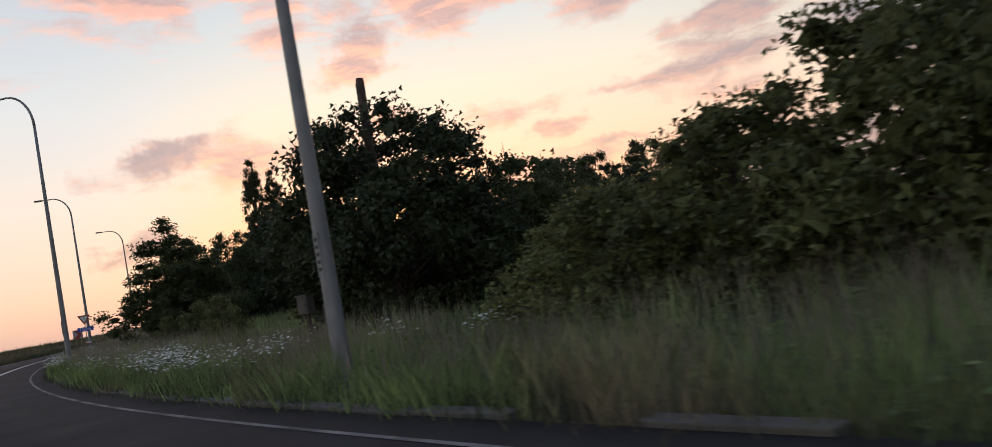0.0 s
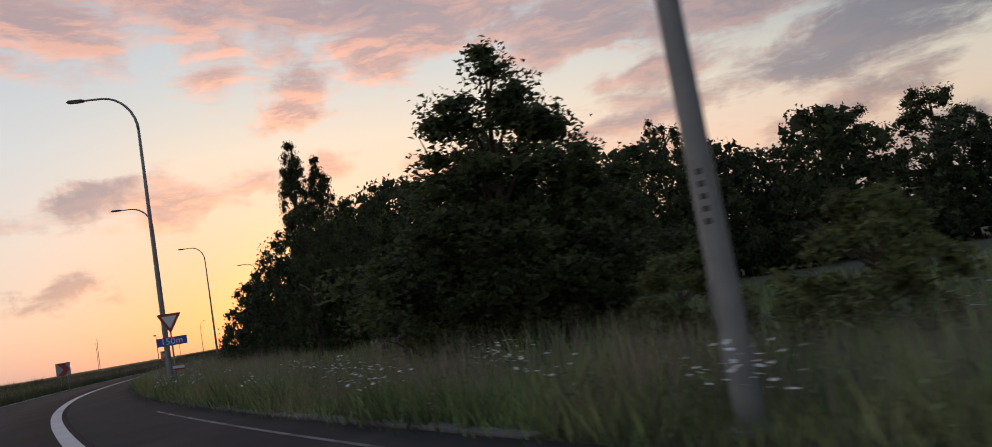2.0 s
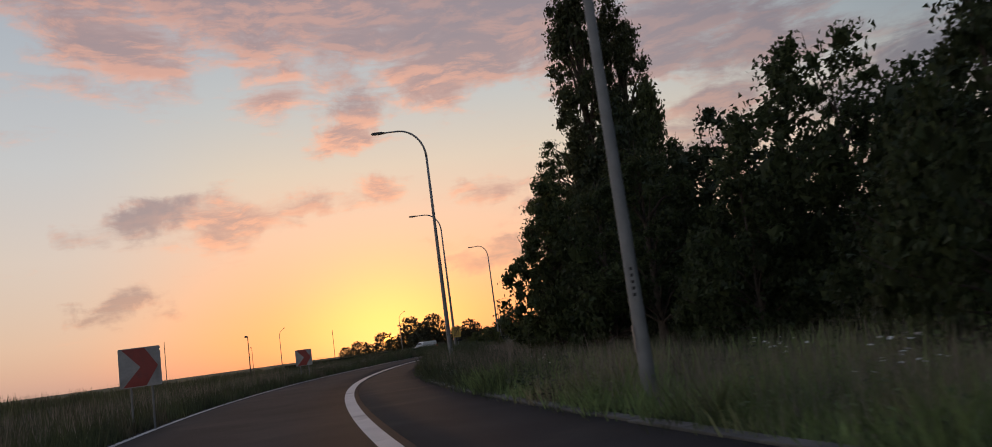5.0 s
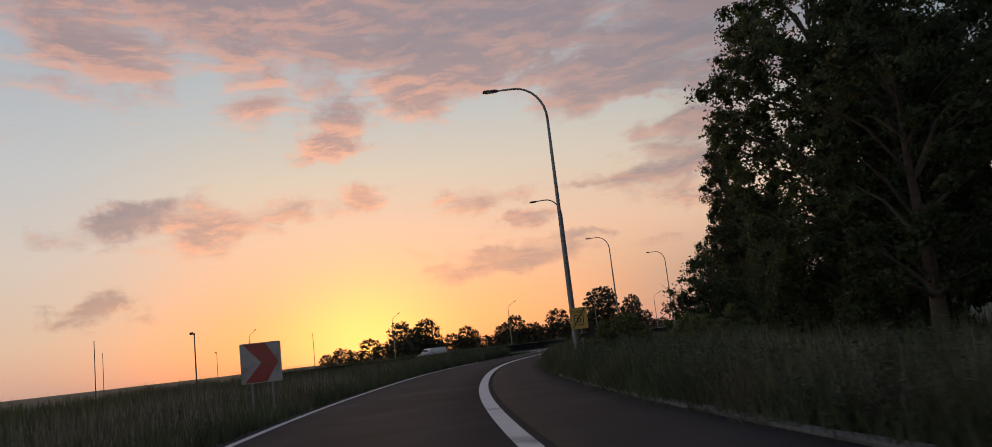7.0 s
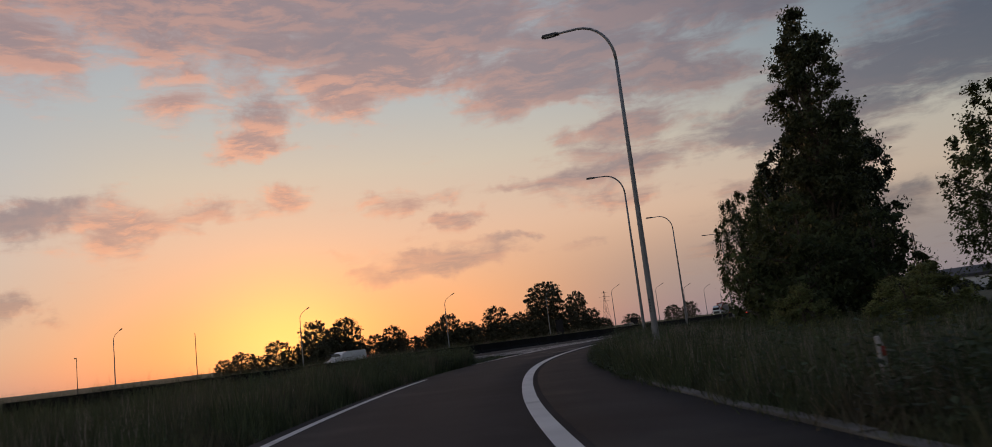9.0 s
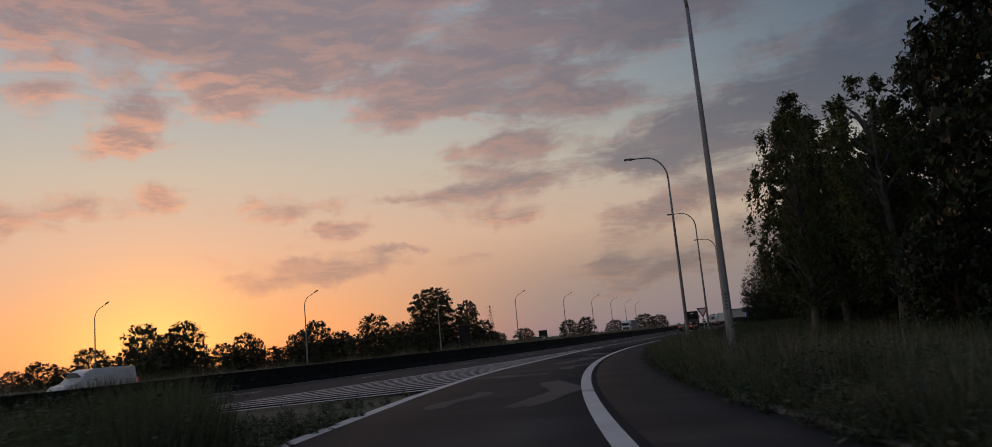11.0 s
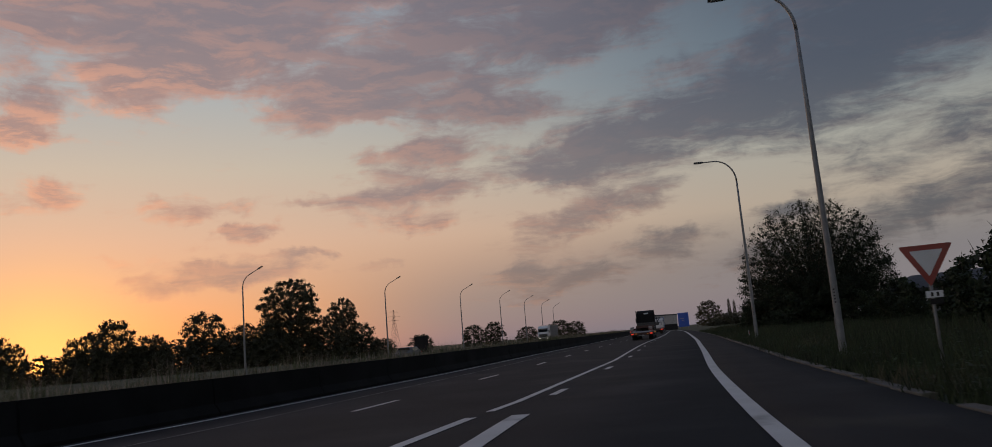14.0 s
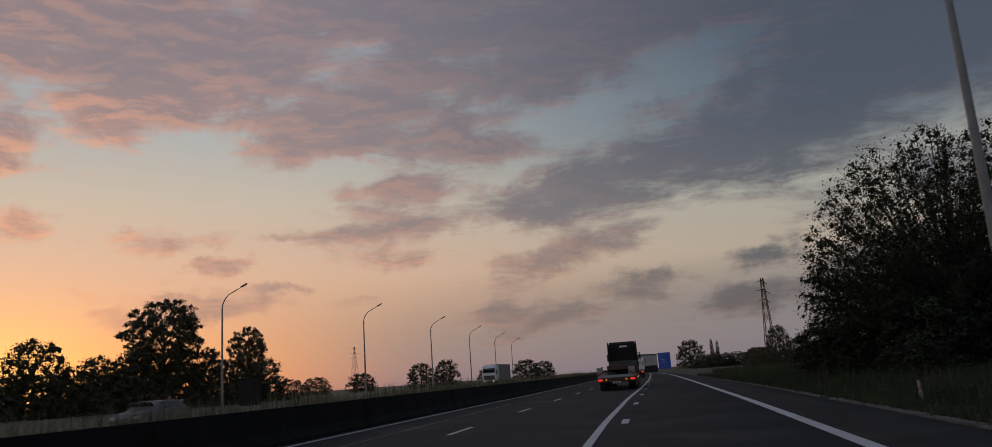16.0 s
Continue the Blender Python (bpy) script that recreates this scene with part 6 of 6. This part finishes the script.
five_sided("long_grass", lifted(np.concatenate([blades(rng, left, 0.35, 0.85, 0.042, 0.5, plain=True), blades(rng, lback, 0.5, 1.1, 0.06, 0.4, plain=True)])), BLADES, "long grass between slip road and main road", "grass", 3)


def weeds(rng, XY, h0, h1, leaves_each, size, stems=3):
    """Broad-leaved weeds: leaf blades set along a few leaning stems at each place."""
    n = len(XY)
    h = rng.uniform(h0, h1, n)
    V = []
    for _ in range(stems):
        tip = np.c_[XY + rng.normal(size=(n, 2)) * 0.28 * h[:, None], h * rng.uniform(0.65, 1.0, n) - 0.08]
        foot = np.c_[XY + rng.normal(size=(n, 2)) * 0.08, np.full(n, -0.08)]
        for _ in range(leaves_each):
            q = rng.uniform(0.12, 1.0, n)[:, None]
            c = foot * (1 - q) + tip * q
            a = rng.uniform(0, 2 * math.pi, n)
            ln = size * rng.uniform(0.6, 1.4, n) * (1.25 - 0.7 * q[:, 0])
            out = np.c_[np.cos(a), np.sin(a), rng.uniform(-0.5, 0.6, n)] * ln[:, None]
            side = np.c_[-np.sin(a), np.cos(a), rng.uniform(-0.3, 0.3, n)] * ln[:, None] * 0.3
            V.append(np.stack([c, c + out * 0.55 + side, c + out, c + out * 0.55 - side], 1).reshape(-1, 3))
        sd = np.c_[np.full(n, 0.008), np.zeros(n), np.zeros(n)]
        V.append(np.stack([foot - sd, foot + sd, tip + sd * 0.3, tip - sd * 0.3], 1).reshape(-1, 3))
    return np.concatenate(V)


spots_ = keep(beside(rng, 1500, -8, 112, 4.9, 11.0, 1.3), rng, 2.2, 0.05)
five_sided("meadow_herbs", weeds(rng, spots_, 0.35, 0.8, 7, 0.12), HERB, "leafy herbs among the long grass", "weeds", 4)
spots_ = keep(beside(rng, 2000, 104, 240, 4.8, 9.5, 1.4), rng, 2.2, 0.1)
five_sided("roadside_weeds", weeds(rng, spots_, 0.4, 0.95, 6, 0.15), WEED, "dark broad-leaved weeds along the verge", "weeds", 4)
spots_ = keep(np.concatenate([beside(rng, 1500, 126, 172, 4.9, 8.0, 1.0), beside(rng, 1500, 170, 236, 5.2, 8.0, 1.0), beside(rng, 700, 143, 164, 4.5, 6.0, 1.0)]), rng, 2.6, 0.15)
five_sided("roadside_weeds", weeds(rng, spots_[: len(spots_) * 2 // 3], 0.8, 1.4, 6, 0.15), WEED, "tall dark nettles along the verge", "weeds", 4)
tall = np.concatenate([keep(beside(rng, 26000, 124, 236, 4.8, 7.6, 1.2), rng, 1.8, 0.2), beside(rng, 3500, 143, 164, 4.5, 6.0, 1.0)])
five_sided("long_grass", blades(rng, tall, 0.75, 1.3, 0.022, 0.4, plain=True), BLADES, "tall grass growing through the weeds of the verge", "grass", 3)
spots_ = beside(rng, 700, 182, 240, 4.25, 5.2, 1.0)
five_sided("roadside_weeds", weeds(rng, spots_, 0.3, 0.7, 7, 0.12), WEED, "weeds growing over the kerb", "weeds", 4)
spots_ = keep(beside(rng, 400, 146, 205, 6.0, 9.0, 1.0), rng, 2.0, 0.1)
five_sided("roadside_weeds", weeds(rng, spots_, 0.9, 1.45, 10, 0.15), WEED, "tall dark nettles behind the verge", "weeds", 4)
spots_ = keep(beside(rng, 1500, 30, 200, -4.6, -12.0, 1.2), rng, 2.2, 0.1)
five_sided("roadside_weeds", lifted(weeds(rng, spots_, 0.4, 0.85, 6, 0.13)), WEED, "broad-leaved weeds between the two roads", "weeds", 4)
spots_ = np.concatenate([beside(rng, 420, 190, 208.5, -4.7, -9.5, 1.0), beside(rng, 260, 186, 206, -7.0, -15.0, 1.0)])
five_sided("nose_weeds", lifted(weeds(rng, spots_, 0.9, 1.45, 11, 0.13)), WEED, "tall seeding weeds at the nose of the slip road", "weeds", 4)
sv = rng.uniform(236, 400, 1100)
spots_ = keep(ramp_at(sv, np.interp(sv, *EDGE_O) + 0.3 + 5.0 * rng.uniform(0, 1, 1100)), rng, 2.2, 0.1)
five_sided("roadside_weeds", weeds(rng, spots_, 0.3, 0.8, 6, 0.12), WEED, "low weeds in the verge beside the main road", "weeds", 4)
for x, y, n in ((-55.2, 206.6, 26), (-54.2, 205.2, 22), (-53.2, 204.0, 14), (-52.3, 209.0, 14), (-51.9, 208.3, 12), (-53.4, 207.9, 10), (-51.2, 211.5, 4)):
    spots_ = rng.normal(size=(n, 2)) * [0.5, 0.25] + [x, y]
    five_sided("weed_tuft", weeds(rng, spots_, 0.15, 0.38, 6, 0.09), WEED, "low weeds growing through the painted nose", "weeds", 4)


def nose_spots(n):
    """Places in the wedge of rough ground where the two roads part."""
    sv = rng.uniform(203, 217, n)
    return ramp_at(sv, -(4.5 + 0.75 * np.maximum(0, sv - 212) + 7.5 * rng.uniform(0, 1, n) ** 1.3))


five_sided("nose_weeds", lifted(weeds(rng, nose_spots(560), 0.9, 1.42, 8, 0.14)), WEED, "tall seeding weeds at the end of the grass wedge", "weeds", 4)
spots_ = ramp_at(rng.uniform(210.5, 217, 130), -rng.uniform(3.75, 5.6, 130))
five_sided("weed_tuft", weeds(rng, spots_, 0.2, 0.5, 8, 0.12), WEED, "low weeds spilling over the edge of the paved nose", "weeds", 4)
nose = np.concatenate([beside(rng, 24000, 176, 204, -4.25, -17.0, 1.0), nose_spots(20000)])
five_sided("long_grass", lifted(blades(rng, nose, 0.7, 1.45, 0.026, 0.45, plain=True)), BLADES, "tall weeds and grass at the nose of the slip road", "grass", 3)
heads = keep(beside(rng, 30000, 20, 199, -5.2, -14.0, 1.0), rng, 2.0, 0.1)
five_sided("seeding_grass", lifted(blades(rng, heads, 0.7, 1.15, 0.02, 0.25, plain=True)), STRAW, "pale seeding stalks between the roads", "grass", 3)
med = along_road(rng, 44000, -110, 150, -0.7, -9.0, 1.4)
five_sided("long_grass", blades(rng, med, 0.85, 1.55, 0.065, 0.35, plain=True), BLADES, "long grass behind the median barrier", "grass", 3)
heads = along_road(rng, 16000, -110, 150, -0.7, -6.0)
five_sided("seeding_grass", blades(rng, heads, 1.25, 1.75, 0.025, 0.25, plain=True), STRAW, "pale stalks behind the median barrier", "grass", 3)
# darkened grass colour beside the main road, standing in for lower exposure
sv = rng.uniform(238, 400, 40000)
hw = ramp_at(sv, np.interp(sv, *EDGE_O) + 0.2 + 3.5 * rng.uniform(0, 1, 40000) ** 1.4)
sv = rng.uniform(236, 390, 38000)
hw2 = keep(ramp_at(sv, np.interp(sv, *EDGE_O) + rng.uniform(1.5, 6.5, 38000)), rng, 2.0, 0.3)
sv = rng.uniform(238, 440, 26000)
hwb = ramp_at(sv, np.interp(sv, *EDGE_O) + rng.uniform(5, 20, 26000))
five_sided("long_grass", np.concatenate([blades(rng, hw, 0.2, 0.55, 0.036, 0.5, plain=True), blades(rng, hw2, 0.5, 1.05, 0.036, 0.45, plain=True), blades(rng, hwb, 0.6, 1.1, 0.06, 0.4, plain=True)]), DIM_GRASS, "grass verge beside the main road", "grass", 3)


def flowers(name, spots, per, spread, label):
    """Flat white heads on thin stalks, in drifts."""
    V, S = [], []
    for (x, y), k in zip(spots, per):
        n = int(k * 1.2)
        p = np.c_[rng.normal(size=(n, 2)) * spread + [x, y], rng.uniform(0.45, 0.78, n)]
        r = rng.uniform(0.016, 0.034, n)
        tilt = rng.normal(size=(n, 2)) * 0.25
        ang = np.arange(5) / 5 * 2 * math.pi
        ring = np.stack([np.cos(ang), np.sin(ang)], -1)
        q = p[:, None, :].repeat(5, 1)
        q[:, :, :2] += ring[None] * r[:, None, None]
        q[:, :, 2] += (ring[None] * tilt[:, None, :]).sum(-1) * r[:, None]
        V.append(q.reshape(-1, 3))
        S.append(blades(rng, p[:, :2], 0.3, 0.7, 0.012, 0.1, clump=0.0))
    five_sided(name, np.concatenate(V), PETAL, label, "flowers")
    return S


spots, per = [], []


def drift(*places):
    """Daisies beside the slip road: way along it, way off its middle, how many."""
    for sv, off, n in places:
        p = ramp_at(sv, off)
        spots.append((p[0], p[1]))
        per.append(n)


drift((9, 7.5, 40), (12, 7.5, 40), (12.3, 4.8, 40), (13.3, 5.8, 16), (13.8, 6.5, 24), (14.3, 6.1, 26), (14.9, 5.0, 50), (15.3, 6.3, 30), (15.4, 4.9, 60), (15.5, 5.7, 40), (15.6, 4.8, 70), (15.6, 7.0, 34), (16.2, 4.8, 60), (16.5, 5.2, 60), (17.8, 4.8, 26))
drift((18.1, 5.1, 60), (18.5, 5.7, 70), (20.1, 5.3, 30), (20.2, 4.8, 26), (20.5, 5.2, 30), (21.1, 6.2, 40), (21.6, 5.7, 60), (22.6, 6.4, 44), (23.4, 4.8, 24), (23.6, 5.6, 24), (24.9, 4.8, 60), (25.5, 7.2, 24), (29.5, 5.4, 22), (31, 6.6, 22), (33, 9.0, 13))
drift((33.6, 4.7, 40), (34, 6.2, 22), (34.5, 4.7, 60), (35.6, 4.7, 60), (35.9, 4.9, 9), (36, 6.8, 22), (36.7, 4.7, 40), (37, 5.0, 18), (38, 7.2, 18), (40, 8.4, 13), (40.1, 4.7, 40), (43, 5.0, 18), (46, 6.4, 40), (46.6, 4.7, 50), (49, 5.2, 27))
drift((52, 6.2, 40), (52.7, 4.7, 24), (55, 6.4, 27), (59.7, 5.7, 19), (61.7, 5.2, 18), (64.9, 4.7, 40), (66, 5.5, 22), (70, 6.4, 18), (79, 5.6, 18), (83, 6.4, 18), (88.5, 6.2, 30), (92, 7.2, 18), (97, 6.6, 22), (101, 7.8, 18), (109, 6.4, 9))
stalks = flowers("daisies", spots, per, 0.22, "white daisies in drifts in the long grass")
five_sided("daisy_stalks", np.concatenate(stalks), BLADES, "thin green flower stalks in the grass", "flowers")
